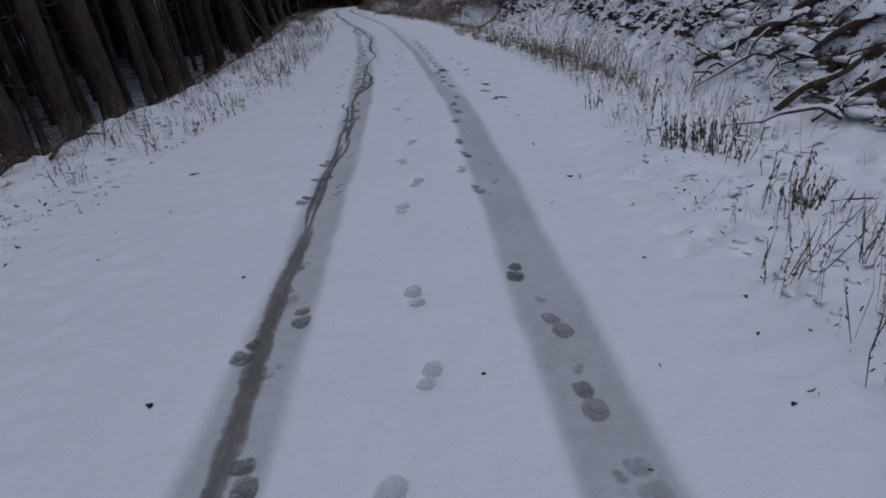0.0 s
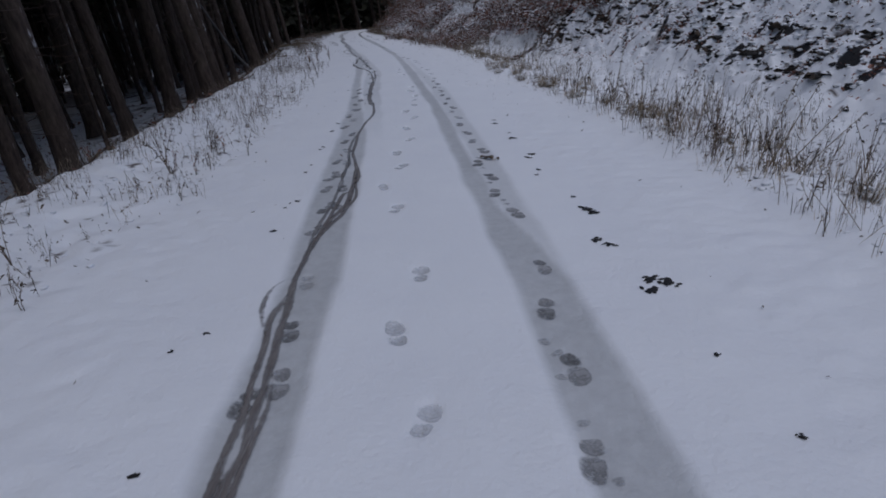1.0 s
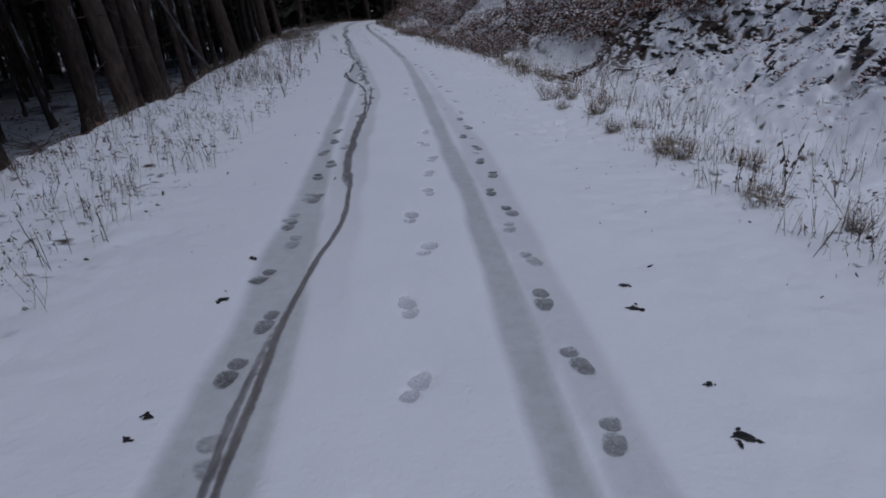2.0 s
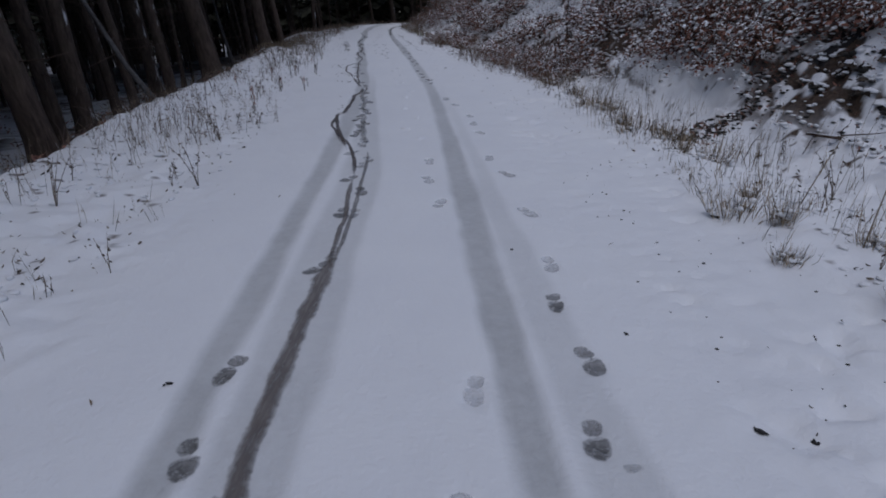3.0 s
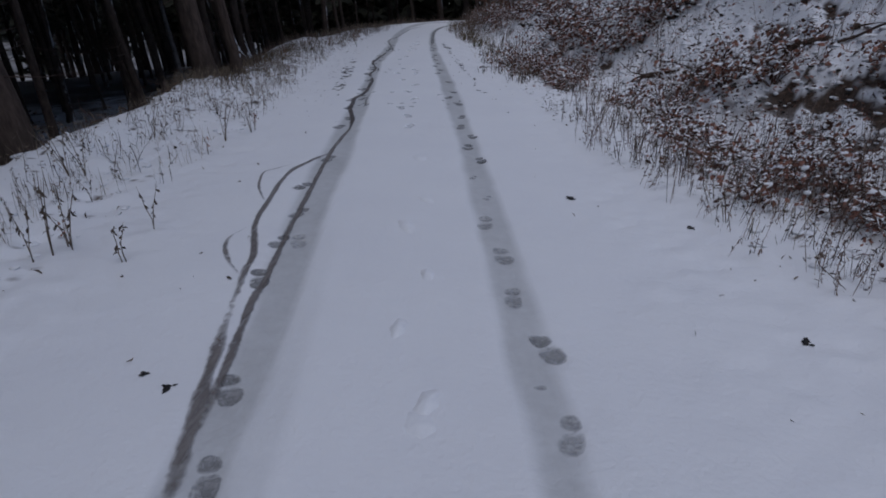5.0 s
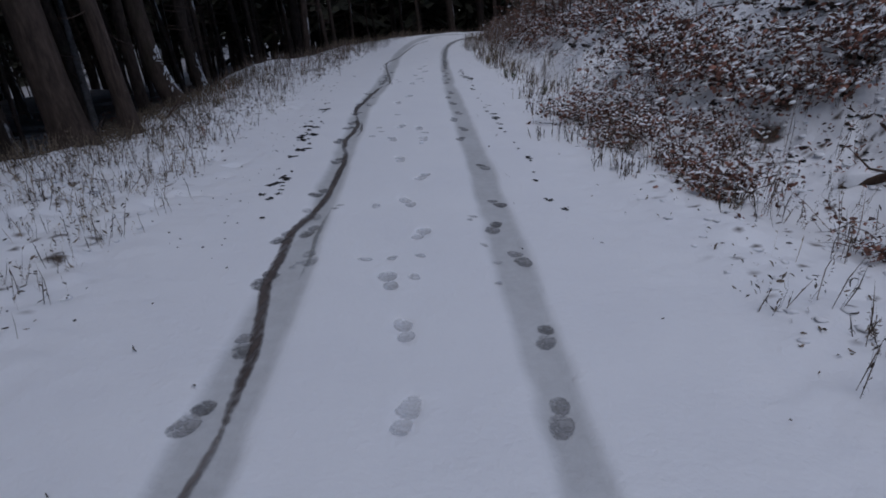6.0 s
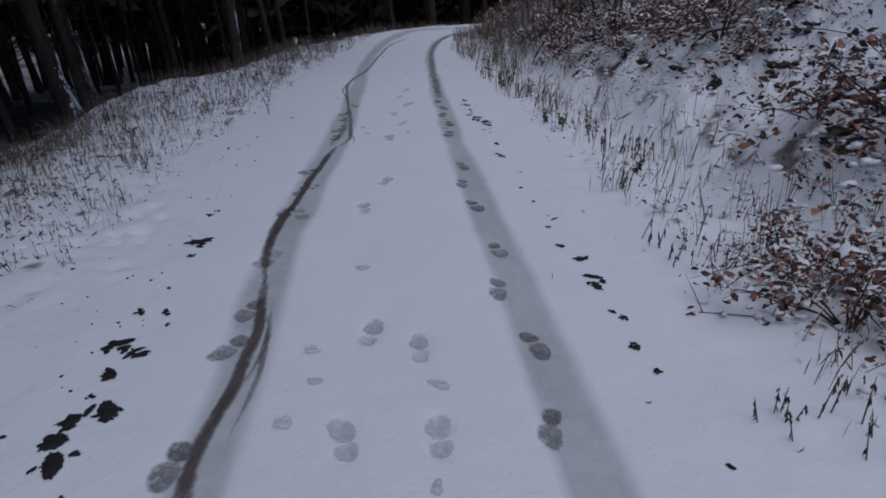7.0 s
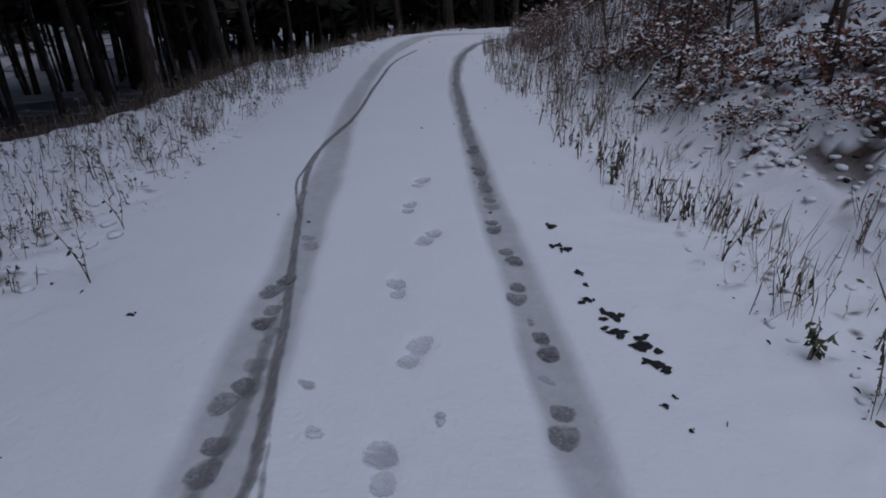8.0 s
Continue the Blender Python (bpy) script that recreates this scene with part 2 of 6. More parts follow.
NEEDLES = mottled("spruce_needles", (0.014, 0.015, 0.010), (0.042, 0.043, 0.028), 0.12, 0.85, 0.5, 0.02, island=0.5)

# ---- the lie of the land, along the road (y) and across it (l) ----
RIGHT_WHEEL = [(-40, 2.2), (-5, 0.80), (1.5, 0.62), (5, 0.52), (8, 0.40), (12, 0.08), (16, -0.35), (20, -0.88), (24, -1.42), (28, -2.02), (32, -2.75), (36, -3.55),
               (40, -4.4), (44, -5.25), (47, -5.8), (50, -6.3), (53, -6.58), (55, -6.5), (56, -6.3), (57, -5.6), (58, -4.2), (59, -1.5), (60, 2.3), (62, 10.5), (66, 27), (80, 85), (500, 1820)]


def smooth_table(rows, n=24):
    P = np.array(rows, float)
    out = []
    for i in range(len(P) - 1):
        p0, p1, p2, p3 = P[max(i - 1, 0)], P[i], P[i + 1], P[min(i + 2, len(P) - 1)]
        h = p2[0] - p1[0]
        m1, m2 = (p2[1] - p0[1]) / (p2[0] - p0[0]) * h, (p3[1] - p1[1]) / (p3[0] - p1[0]) * h
        for k in range(n):
            t = k / n
            out.append((p1[0] + t * h, (2 * t ** 3 - 3 * t * t + 1) * p1[1] + (t ** 3 - 2 * t * t + t) * m1 + (3 * t * t - 2 * t ** 3) * p2[1] + (t ** 3 - t * t) * m2))
    out.append(tuple(P[-1]))
    return np.array(out)


ROAD = smooth_table(RIGHT_WHEEL)
VERGE_R = smooth_table([(-40, 1.9), (4, 1.95), (6, 2.25), (9, 2.8), (14, 2.75), (20, 2.75), (29, 2.7), (33, 2.05), (38, 1.95), (45, 1.8), (48, 1.6), (51, 1.38), (53, 1.22), (55, 1.0), (57, 1.0), (59, 2.0), (62, 5.0), (500, 5.0)])
BANK = smooth_table([(-40, 4.6), (14, 4.6), (18, 4.9), (24, 4.6), (28, 4.0), (35, 4.1), (40, 3.2), (45, 3.05), (48, 2.8), (51, 2.5), (54, 2.1), (57, 1.9), (59, 3.6), (62, 9.0), (500, 9.0)])
CREST = smooth_table([(-40, -4.1), (6, -4.25), (9, -4.2), (11, -3.95), (14, -3.95), (20, -3.9), (22, -3.75), (25, -3.95), (28, -3.9), (30, -3.85), (33, -3.85), (36, -3.9), (38, -4.5), (41, -4.9), (43.5, -5.1), (45, -4.6), (46.2, -3.7), (47.5, -3.0), (49, -2.7), (51, -2.4), (53, -1.7), (55, -1.3), (57, -1.3), (58.5, -2.6), (60, -4.5), (62, -6.5), (500, -6.5)])
VERGE_L = smooth_table([(-40, -2.8), (6, -2.8), (11, -2.2), (14, -2.0), (20, -1.75), (25, -1.75), (30, -2.1), (34, -1.9), (38, -2.0), (42, -1.9), (45, -1.65), (48, -1.45), (51, -1.2), (55, -1.0), (57, -1.0), (58.5, -2.1), (60, -3.8), (62, -5.5), (500, -5.5)])


def mid(y):
    return np.interp(y, ROAD[:, 0], ROAD[:, 1]) - 0.75


def line(table, y):
    return np.interp(y, table[:, 0], table[:, 1])


# Packed bands left by wheels: how far along, their two edges across the road, and how firm.
BANDS = [
    [(-5, -0.9, -0.54, 1.0), (3, -0.9, -0.57, 1.0), (8, -0.95, -0.58, 1.0), (11, -0.97, -0.52, 1.0), (15, -0.92, -0.55, 0.9), (18, -0.87, -0.67, 0.9), (22, -0.80, -0.60, 0.9),
     (26, -0.76, -0.46, 0.8), (29, -0.72, -0.47, 0.8), (32, -0.90, -0.56, 0.9), (37, -0.82, -0.60, 1.0), (41, -0.86, -0.60, 1.0), (43, -0.74, -0.42, 1.0), (44.5, -0.66, -0.38, 1.0), (48, -0.68, -0.44, 1.0), (70, -0.8, -0.5, 1.0)],
    [(-5, 0.56, 0.93, 1.0), (9, 0.53, 0.91, 1.0), (10.5, 0.50, 0.73, 1.0), (12, 0.50, 0.70, 1.0), (18, 0.58, 0.78, 1.0), (22, 0.57, 0.84, 0.9), (27, 0.64, 0.83, 0.8), (30, 0.60, 0.82, 0.8), (38, 0.60, 0.88, 1.0),
     (42, 0.62, 0.86, 1.0), (46, 0.63, 0.85, 1.15), (50, 0.64, 0.83, 1.25), (70, 0.6, 0.9, 1.25)],
    [(-5, -0.6, -0.3, 0.0), (13, -0.6, -0.3, 0.0), (18, -0.62, -0.25, 0.6), (22, -0.5, -0.06, 0.45), (27, -0.5, -0.32, 0.5), (31, -0.6, -0.4, 0.0), (70, -0.6, -0.4, 0.0)],
    [(-5, 0.68, 0.92, 0.0), (8, 0.68, 0.92, 0.0), (10.5, 0.68, 0.94, 0.65), (13, 0.72, 0.98, 0.55), (18, 0.8, 1.13, 0.45), (22, 0.86, 1.02, 0.35), (26, 0.85, 1.0, 0.15), (30, 0.85, 1.0, 0.0), (70, 0.85, 1.0, 0.0)],
]


def packing(y, l):
    """How firmly wheels have packed the snow there, 0 to 1."""
    w = np.zeros_like(l)
    fray = 0.05 * (vnoise(y, l * 4, 0.7, 9) - 0.5) + 0.02 * (vnoise(y, l, 0.2, 8) - 0.5)
    for rows in BANDS:
        ys, lo, hi, firm = np.array(rows).T
        lo, hi, firm = np.interp(y, ys, lo), np.interp(y, ys, hi), np.interp(y, ys, firm)
        w = np.maximum(w, firm * step(-0.03, 0.05, l - lo + fray) * step(-0.03, 0.05, hi - l + fray))
    return w * (0.78 + 0.3 * fbm(y, l, 0.6, 3)) * (1 - step(4, 12, np.abs(l)))


def hollow(y, l):
    """A smooth drifted hollow at the foot of the bank."""
    return np.exp(-(((y - 25.9) / 1.0) ** 2 + ((l - 4.55) / 0.65) ** 2) ** 2)


def relief(y, l):
    """Ground height and bareness of snow, with the far woods darkened for shade."""
    lb, lc, vr = line(BANK, y), line(CREST, y), line(VERGE_R, y)
    x = l + mid(y)
    a, b = l - lb, lc - l
    on_bank, over = step(-0.3, 0.5, a), step(-0.2, 0.8, b)
    z = 0.022 * (fbm(x, y, 0.9, 1) - 0.5) + 0.006 * (fbm(x, y, 0.16, 2, 2) - 0.5)
    soft = 0.22
    rise = soft * np.logaddexp(0, np.clip(a, -40, 60) / soft)
    z = z + 0.85 * np.minimum(rise, 4.2) + 0.2 * np.clip(rise - 4.2, 0, 60)
    z = z - 0.09 * np.exp(-((a + 0.55) / 0.45) ** 2) + 0.05 * np.exp(-((l - vr - 0.35) / 0.35) ** 2)
    bb = np.clip(b, 0, 400)
    z = z - 1.05 * (1 - np.exp(-(bb / 1.5) ** 1.3)) - 0.10 * np.clip(bb, 0, 60) + 0.09 * np.exp(-((b + 0.35) / 0.5) ** 2) * (0.4 + vnoise(x, y, 1.7, 31))
    shelf = step(36.5, 39, y) * (1 - step(44.5, 47, y))
    z = z - 0.55 * shelf * step(0, 2.2, -3.0 - l) + 0.35 * np.exp(-(((y - 46.3) / 1.0) ** 2 + ((l + 5.3) / 0.8) ** 2))
    lump = 0.55 * fbm(1.25 * x, 0.6 * y, 0.34, 11, 3) + 0.45 * fbm(1.25 * x, 0.6 * y, 0.15, 18, 2)
    big = fbm(x, y, 1.6, 12, 3)
    far = 1 - step(8, 25, np.abs(l))
    z = z + on_bank * (0.30 * (lump - 0.5) * far + 0.5 * (big - 0.5))
    z = z + over * (0.10 * (lump - 0.5) * far + 0.45 * (big - 0.5))
    verge = np.maximum(step(vr - 0.1, vr + 0.4, l), step(-0.1, 0.4, line(VERGE_L, y) - l))
    z = z + verge * 0.12 * (fbm(x, y, 0.28, 21) - 0.5) + 0.033 * (fbm(x, y, 0.12, 23, 2) - 0.5) * step(1.0, 1.9, np.abs(l))
    pitted = step(15, 18, y) * (1 - step(26, 29, y)) * step(1.4, 1.9, l) + step(35, 37, y) * (1 - step(42, 44, y)) * step(1.5, 1.9, -l) + 0.25 + (1 - step(5, 7, y)) * step(0.5, 1.0, l)
    z = z - 0.045 * np.minimum(pitted, 1) * step(0.66, 0.80, vnoise(x, y, 0.085, 24)) * step(1.3, 1.8, np.abs(l)) * step(0.4, 0.6, fbm(x, y, 0.8, 26))
    litter = 0.62 * lump + 0.38 * fbm(x, 0.7 * y, 1.1, 14, 2)
    cut = 0.42 + 0.04 * (1 - step(8, 12, y)) + 0.02 * step(20, 25, y) - 0.06 * step(39, 44, y) - 0.03 * step(7, 12, y) - 0.03 * step(9, 12, y) * (1 - step(19, 22, y))
    cut = cut + 0.015 * step(0.7, 1.6, a) * (1 - step(21, 25, y))
    bare = on_bank * (1 - step(cut - 0.02, cut + 0.02, litter))
    bare = np.maximum(bare, 0.92 * over * step(0.55, 0.67, 0.24 * step(34, 43, y) * (1 - shelf) + 0.6 * fbm(x, y, 0.4, 15) + 0.4 * big))
    bare = bare * (1 - (1 - step(0.4, 1.1, a)) * on_bank * step(8.5, 10.5, y) * (1 - step(20, 23, y)))
    seam = on_bank * np.exp(-((y - 24.5 - 0.43 * (l - 4)) / 0.32) ** 2) * (1 - step(6.0, 6.6, l)) * step(0.38, 0.50, lump)
    dip = hollow(y, l)
    bare = np.maximum(bare * (1 - dip), 0.95 * seam)
    z = z - 0.14 * dip
    near = 1 - step(6, 16, np.maximum(b, a))
    # Far woods floor: soil colour mixed in evenly, partly as deep tree shade.
    bare = bare * near + (1 - near) * (0.25 * on_bank + 0.6 * over)
    bare = np.maximum(bare, verge * (1 - step(0.20, 0.23, fbm(x, y, 0.10, 16))))
    return z, bare


# Boot prints: along the road, across it, and which way they point (degrees from straight on).
WET = []
WET += [(1.59, -0.65, -167), (1.94, 0.73, -173), (2.42, -0.85, 161), (2.54, 0.73, -163), (2.74, -0.63, -173), (3.16, 0.61, 172), (4.67, -0.94, 166), (4.74, 0.55, -167), (5.29, -0.87, 132), (5.79, -0.89, 168), (5.86, 0.55, -167), (6.42, 0.52, 172), (7.47, 0.58, 165), (7.92, -0.87, 167), (8.06, -0.74, -181), (8.06, 0.67, -177), (8.55, -0.77, -174), (8.65, 0.67, 167), (9.22, 0.78, -177), (10.14, -0.83, 154), (10.27, 0.81, -171), (10.65, -0.81, 152), (10.74, -0.73, -157), (10.84, 0.73, 168)]
WET += [(11.28, -0.86, 163), (11.28, -0.70, -176), (11.37, 0.79, -172), (11.69, -0.85, 151), (11.83, -0.80, -166), (11.94, 0.74, 172), (12.38, -0.84, 163), (12.50, 0.89, -173), (13.07, 0.84, 167), (13.49, -0.81, 165), (13.59, 0.85, -167), (13.95, -0.73, 170), (14.20, 0.83, -186), (14.50, -0.86, 154), (15.39, -0.83, 170), (15.69, 0.93, -170), (16.04, -0.70, 165), (16.19, 0.86, 175), (16.75, -0.75, -175), (16.75, 0.98, 168), (17.20, -0.65, -174), (17.27, 0.94, 166), (17.69, -0.77, 161), (17.84, 1.00, -170)]
WET += [(18.23, -0.68, -170), (18.45, 0.93, -186), (18.80, -0.67, 161), (19.00, 1.07, -171), (19.58, 1.04, -187), (19.95, -0.41, 140), (21.00, -0.36, -184), (21.57, -0.24, -171), (21.96, -0.39, 147), (23.87, -0.48, 168), (24.11, -0.45, 170), (24.43, -0.45, -163), (24.66, -0.39, -158), (24.92, -0.53, 160), (25.23, -0.49, 164), (25.46, -0.40, -165), (26.45, -0.41, -166), (26.93, -0.52, 165), (27.49, -0.50, -168), (28.43, -0.56, -169), (28.91, -0.64, -163)]
WET += [(29.91, -0.79, -167), (30.46, -0.80, 168), (31.02, -0.78, 162), (31.62, -0.87, 153), (32.56, -0.78, 165), (32.74, 0.80, -172), (33.23, 0.71, 172), (33.73, 0.80, -170), (33.98, -0.85, 160), (34.24, 0.70, 170), (34.53, -0.80, -172), (34.85, 0.76, 168), (35.20, -0.86, 165), (35.78, 0.78, -165), (35.85, -0.90, 163), (36.02, -0.73, 163), (36.30, 0.67, 162), (36.86, -0.79, 155), (36.87, 0.77, -154), (37.91, -0.76, -189), (37.94, 0.77, -162), (38.72, -0.85, -190)]
WET += [(39.10, 0.63, 162), (39.46, -0.81, 148), (39.68, 0.71, -167), (39.80, -0.79, 165), (40.20, 0.62, -190), (40.75, 0.72, -171), (41.20, -0.80, 167), (41.53, 0.69, -166), (41.68, -0.75, 165), (42.05, 0.65, 167), (42.17, -0.74, 137), (42.56, 0.72, -172), (43.38, -0.58, -184), (43.71, -0.59, 153), (43.74, 0.71, 167), (44.25, 0.76, -176), (44.27, -0.56, -189), (44.56, -0.57, 154), (44.69, 0.71, 167), (45.12, 0.75, -168), (45.55, 0.70, -182), (46.69, 0.72, -175), (47.30, 0.74, 170)]
SOFT = []
SOFT += [(1.46, -0.11, -11), (2.17, 0.06, -17), (2.91, -0.01, 7), (4.36, -0.10, -7), (5.01, 0.03, -16), (5.71, -0.12, 15), (6.47, -0.02, -20), (7.75, -0.04, -22), (8.46, -0.18, 8), (9.19, -0.02, -2), (10.55, -0.17, -16), (11.22, -0.29, 6), (11.97, -0.09, -29), (12.62, -0.13, -3), (13.38, 0.07, -27), (14.10, 0.05, 5), (14.92, 0.21, -23), (15.55, 0.12, -10), (16.20, 0.30, 6), (16.80, 0.36, -14), (17.37, 0.44, -15), (18.01, 0.39, -161), (18.73, 0.48, 169), (21.29, 0.47, -18)]
SOFT += [(21.98, 0.39, -171), (22.66, 0.43, -2), (34.14, 0.05, -15), (34.80, 0.02, 8), (35.33, -0.09, 13), (36.10, 0.12, -24), (36.74, -0.00, 23), (37.48, 0.14, 152), (38.06, -0.09, 2), (38.94, -0.21, 13), (39.00, 0.17, -1), (39.58, 0.13, 0), (39.68, -0.11, -17), (41.34, -0.20, 5), (42.00, -0.02, -22), (43.45, 0.02, 5), (44.10, 0.16, -24), (44.65, 0.07, 5), (45.28, 0.26, 147), (45.77, 0.14, -11), (46.30, 0.23, -19)]
FAINT = [(26.28, 1.02, -166), (29.44, 0.82, -162), (31.03, 0.67, -188), (30.48, 0.73, -175), (29.44, 0.82, -162), (28.85, 0.80, -190)]
FAINT += [(1.49, 0.81, -172), (3.01, -0.76, -166), (5.31, 0.46, 167), (9.17, -0.77, -178), (12.32, -0.72, -176), (12.94, -0.74, -165), (14.76, 0.89, -164), (15.06, -0.75, 173), (15.34, 0.86, 171), (15.55, -0.84, 168), (16.08, -0.77, 172), (17.93, -0.53, 157), (20.10, 1.13, -180), (20.99, -0.26, -187), (21.11, 1.18, -163), (22.24, 1.19, -154), (22.48, -0.30, 169), (22.71, -0.24, -167)]
FAINT += [(22.87, 1.10, 170), (22.97, -0.45, 145), (23.35, -0.36, -166), (23.57, -0.34, -164), (24.16, 1.16, 16), (24.73, 1.14, -185), (25.30, 1.15, -175), (25.72, -0.44, -157), (25.81, -0.48, -151), (25.90, -0.51, 167), (26.24, -0.52, -186), (26.68, -0.49, 4), (26.82, 0.92, -184), (29.93, 0.72, -187), (30.50, -0.67, -173), (35.57, -0.64, -169), (36.36, -0.77, -148), (40.40, -0.79, 155), (41.19, -0.68, -166)]
FAINT += [(43.83, -0.53, -180), (45.11, -0.48, -166), (45.96, 0.74, -177), (46.31, 0.74, -171)]
# Dabs of slush fallen off boots (the last rows in clean snow), and clods of kicked snow.
DABS = []
DABS += [(1.52, 0.72), (2.16, 0.74), (2.80, 0.69), (4.61, 0.64), (5.49, 0.74), (5.55, 0.69), (7.36, 0.64), (7.68, 0.60), (8.00, 0.59), (8.20, 0.62), (8.31, 0.58), (10.50, 0.78), (10.61, 0.77), (11.16, 0.74), (11.71, 0.76), (12.15, 0.78), (17.59, 0.95), (18.30, 1.02), (29.13, 0.73), (35.39, 0.59), (35.68, 0.62), (35.93, 0.56), (43.80, -0.29), (44.01, 0.71), (44.43, 0.73)]
DABS += [(2.22, -0.69), (2.29, -0.66), (3.37, -0.74), (3.44, -0.71), (4.80, -0.69), (4.87, -0.66), (4.89, 0.71), (4.96, 0.74), (5.00, -0.70), (5.07, -0.67), (35.42, -0.73), (35.49, -0.70), (36.41, 0.50), (36.48, 0.53), (36.48, -0.59), (36.55, -0.56), (41.73, -0.65), (41.80, -0.62), (44.09, -0.51), (44.16, -0.48), (31.53, 0.73), (31.60, 0.76), (32.09, 0.66), (32.16, 0.69), (5.98, -0.69), (6.05, -0.66)]
DIMPLES = []
DIMPLES += [(35.38, 0.07), (35.58, -0.26), (35.63, -0.08), (35.69, 0.11), (36.59, -0.26), (38.74, 0.14), (38.98, -0.46), (39.25, -0.36), (39.30, 0.20), (39.48, -0.40), (40.34, -0.18), (43.55, -0.23), (43.69, 0.24)]
CLODS = []
CLODS += [(23.72, 0.36), (24.32, 0.19), (25.04, 0.36), (25.87, 0.19), (26.97, 0.21), (27.70, 0.35), (28.82, 0.20), (28.95, 0.23), (29.50, 0.08), (30.12, 0.23), (30.86, 0.08), (31.45, 0.22), (32.67, 0.17)]
PRINTS = [(*row, "wet") for row in WET] + [(*row, "soft") for row in SOFT] + [(*row, "soft" if row[1] > 1.0 else "faint") for row in FAINT]
# Bare spots: along the road, across it, and their size.
PATCHES = []
PATCHES += [(1.83, 1.52, 0.02), (2.03, -1.17, 0.03), (2.14, 0.30, 0.02), (2.33, 1.65, 0.02), (2.67, 1.77, 0.02), (3.23, 1.43, 0.02), (3.25, -1.08, 0.02), (4.90, 1.39, 0.04), (5.62, -2.22, 0.06), (7.48, -1.18, 0.03), (7.53, 1.39, 0.03), (8.09, 1.34, 0.03), (8.36, -1.36, 0.02), (8.54, -1.23, 0.03), (8.79, 1.32, 0.08), (8.88, 1.45, 0.09)]
PATCHES += [(8.93, 1.36, 0.09), (9.51, 1.31, 0.06), (9.60, 1.25, 0.06), (10.13, -1.18, 0.04), (10.18, 1.41, 0.08), (10.27, 1.39, 0.10), (10.60, 1.38, 0.04), (10.70, -1.17, 0.02), (10.82, -1.15, 0.02), (10.88, -1.10, 0.04), (11.33, 1.23, 0.03), (11.52, 1.29, 0.04), (11.91, -1.14, 0.03), (12.05, 1.31, 0.06), (12.12, 0.84, 0.05)]
PATCHES += [(12.19, 1.37, 0.07), (12.23, -1.12, 0.03), (13.02, -1.10, 0.03), (13.06, 1.34, 0.08), (13.16, -1.07, 0.04), (13.40, 1.38, 0.04), (14.08, 1.31, 0.07), (14.17, -1.03, 0.05), (14.36, 1.36, 0.05), (14.74, -0.98, 0.05), (18.54, 1.83, 0.03), (18.56, 1.63, 0.04), (18.67, -0.91, 0.03), (19.25, 1.33, 0.02), (19.30, 2.31, 0.02), (20.32, 0.92, 0.02)]
PATCHES += [(21.05, 2.64, 0.05), (25.70, -0.86, 0.02), (25.83, -0.82, 0.02), (26.04, -0.84, 0.02), (26.87, -0.94, 0.02), (28.55, 2.04, 0.03), (28.86, -0.91, 0.04), (28.94, -1.06, 0.03), (29.67, 2.10, 0.04), (31.13, 2.17, 0.04), (31.65, 1.44, 0.07), (36.19, -1.14, 0.04), (36.61, -1.19, 0.05), (36.69, -1.28, 0.04), (36.75, -1.14, 0.04), (36.77, 1.30, 0.05)]
PATCHES += [(36.85, -1.14, 0.03), (36.96, -1.15, 0.03), (36.97, -1.26, 0.07), (36.97, 1.23, 0.06), (37.03, -1.22, 0.07), (37.20, -1.18, 0.09), (37.41, -1.16, 0.03), (37.49, 1.21, 0.04), (37.77, 1.24, 0.03), (37.94, -1.26, 0.07), (38.17, 1.29, 0.03), (38.21, -1.23, 0.08), (38.28, 1.30, 0.06), (38.29, -1.18, 0.07), (38.36, 1.30, 0.04), (38.51, -1.17, 0.05)]
PATCHES += [(38.66, -1.27, 0.10), (38.68, 1.25, 0.03), (38.76, -1.33, 0.08), (38.89, -1.32, 0.08), (38.95, -1.20, 0.09), (38.97, 1.25, 0.03), (39.03, -1.30, 0.03), (39.18, -1.29, 0.06), (39.33, -1.21, 0.07), (39.36, -1.39, 0.05), (39.41, -1.34, 0.09), (39.52, 1.22, 0.04), (39.59, -1.17, 0.02), (39.68, -1.34, 0.04), (39.70, 1.20, 0.05), (39.71, -1.22, 0.04)]
PATCHES += [(39.95, -1.29, 0.02), (39.97, 1.23, 0.04), (40.02, 1.20, 0.03), (40.29, 1.21, 0.07), (40.35, -1.28, 0.04), (40.41, 1.22, 0.11), (40.56, -1.32, 0.10), (40.61, -1.26, 0.05), (40.64, 1.22, 0.10), (40.83, 1.15, 0.05), (41.01, -1.35, 0.04), (41.11, -1.31, 0.03), (41.14, 1.15, 0.03), (41.30, 1.24, 0.03), (41.65, 1.17, 0.03), (41.96, 1.14, 0.03)]
PATCHES += [(42.38, 1.23, 0.02), (42.87, 1.14, 0.06), (42.95, 1.12, 0.05), (43.35, 1.18, 0.06), (43.77, 1.18, 0.02), (43.90, 1.14, 0.03), (43.96, 1.20, 0.02), (44.16, -1.21, 0.03), (44.17, 1.21, 0.10), (44.30, 1.21, 0.09), (44.36, 1.21, 0.07), (44.39, 1.12, 0.11), (44.53, 1.15, 0.09), (44.67, 1.07, 0.06), (44.82, 1.10, 0.03), (44.95, 1.09, 0.04)]
PATCHES += [(45.25, 1.11, 0.07), (45.29, 1.06, 0.06), (45.58, 1.08, 0.07), (47.90, 0.26, 0.03)]
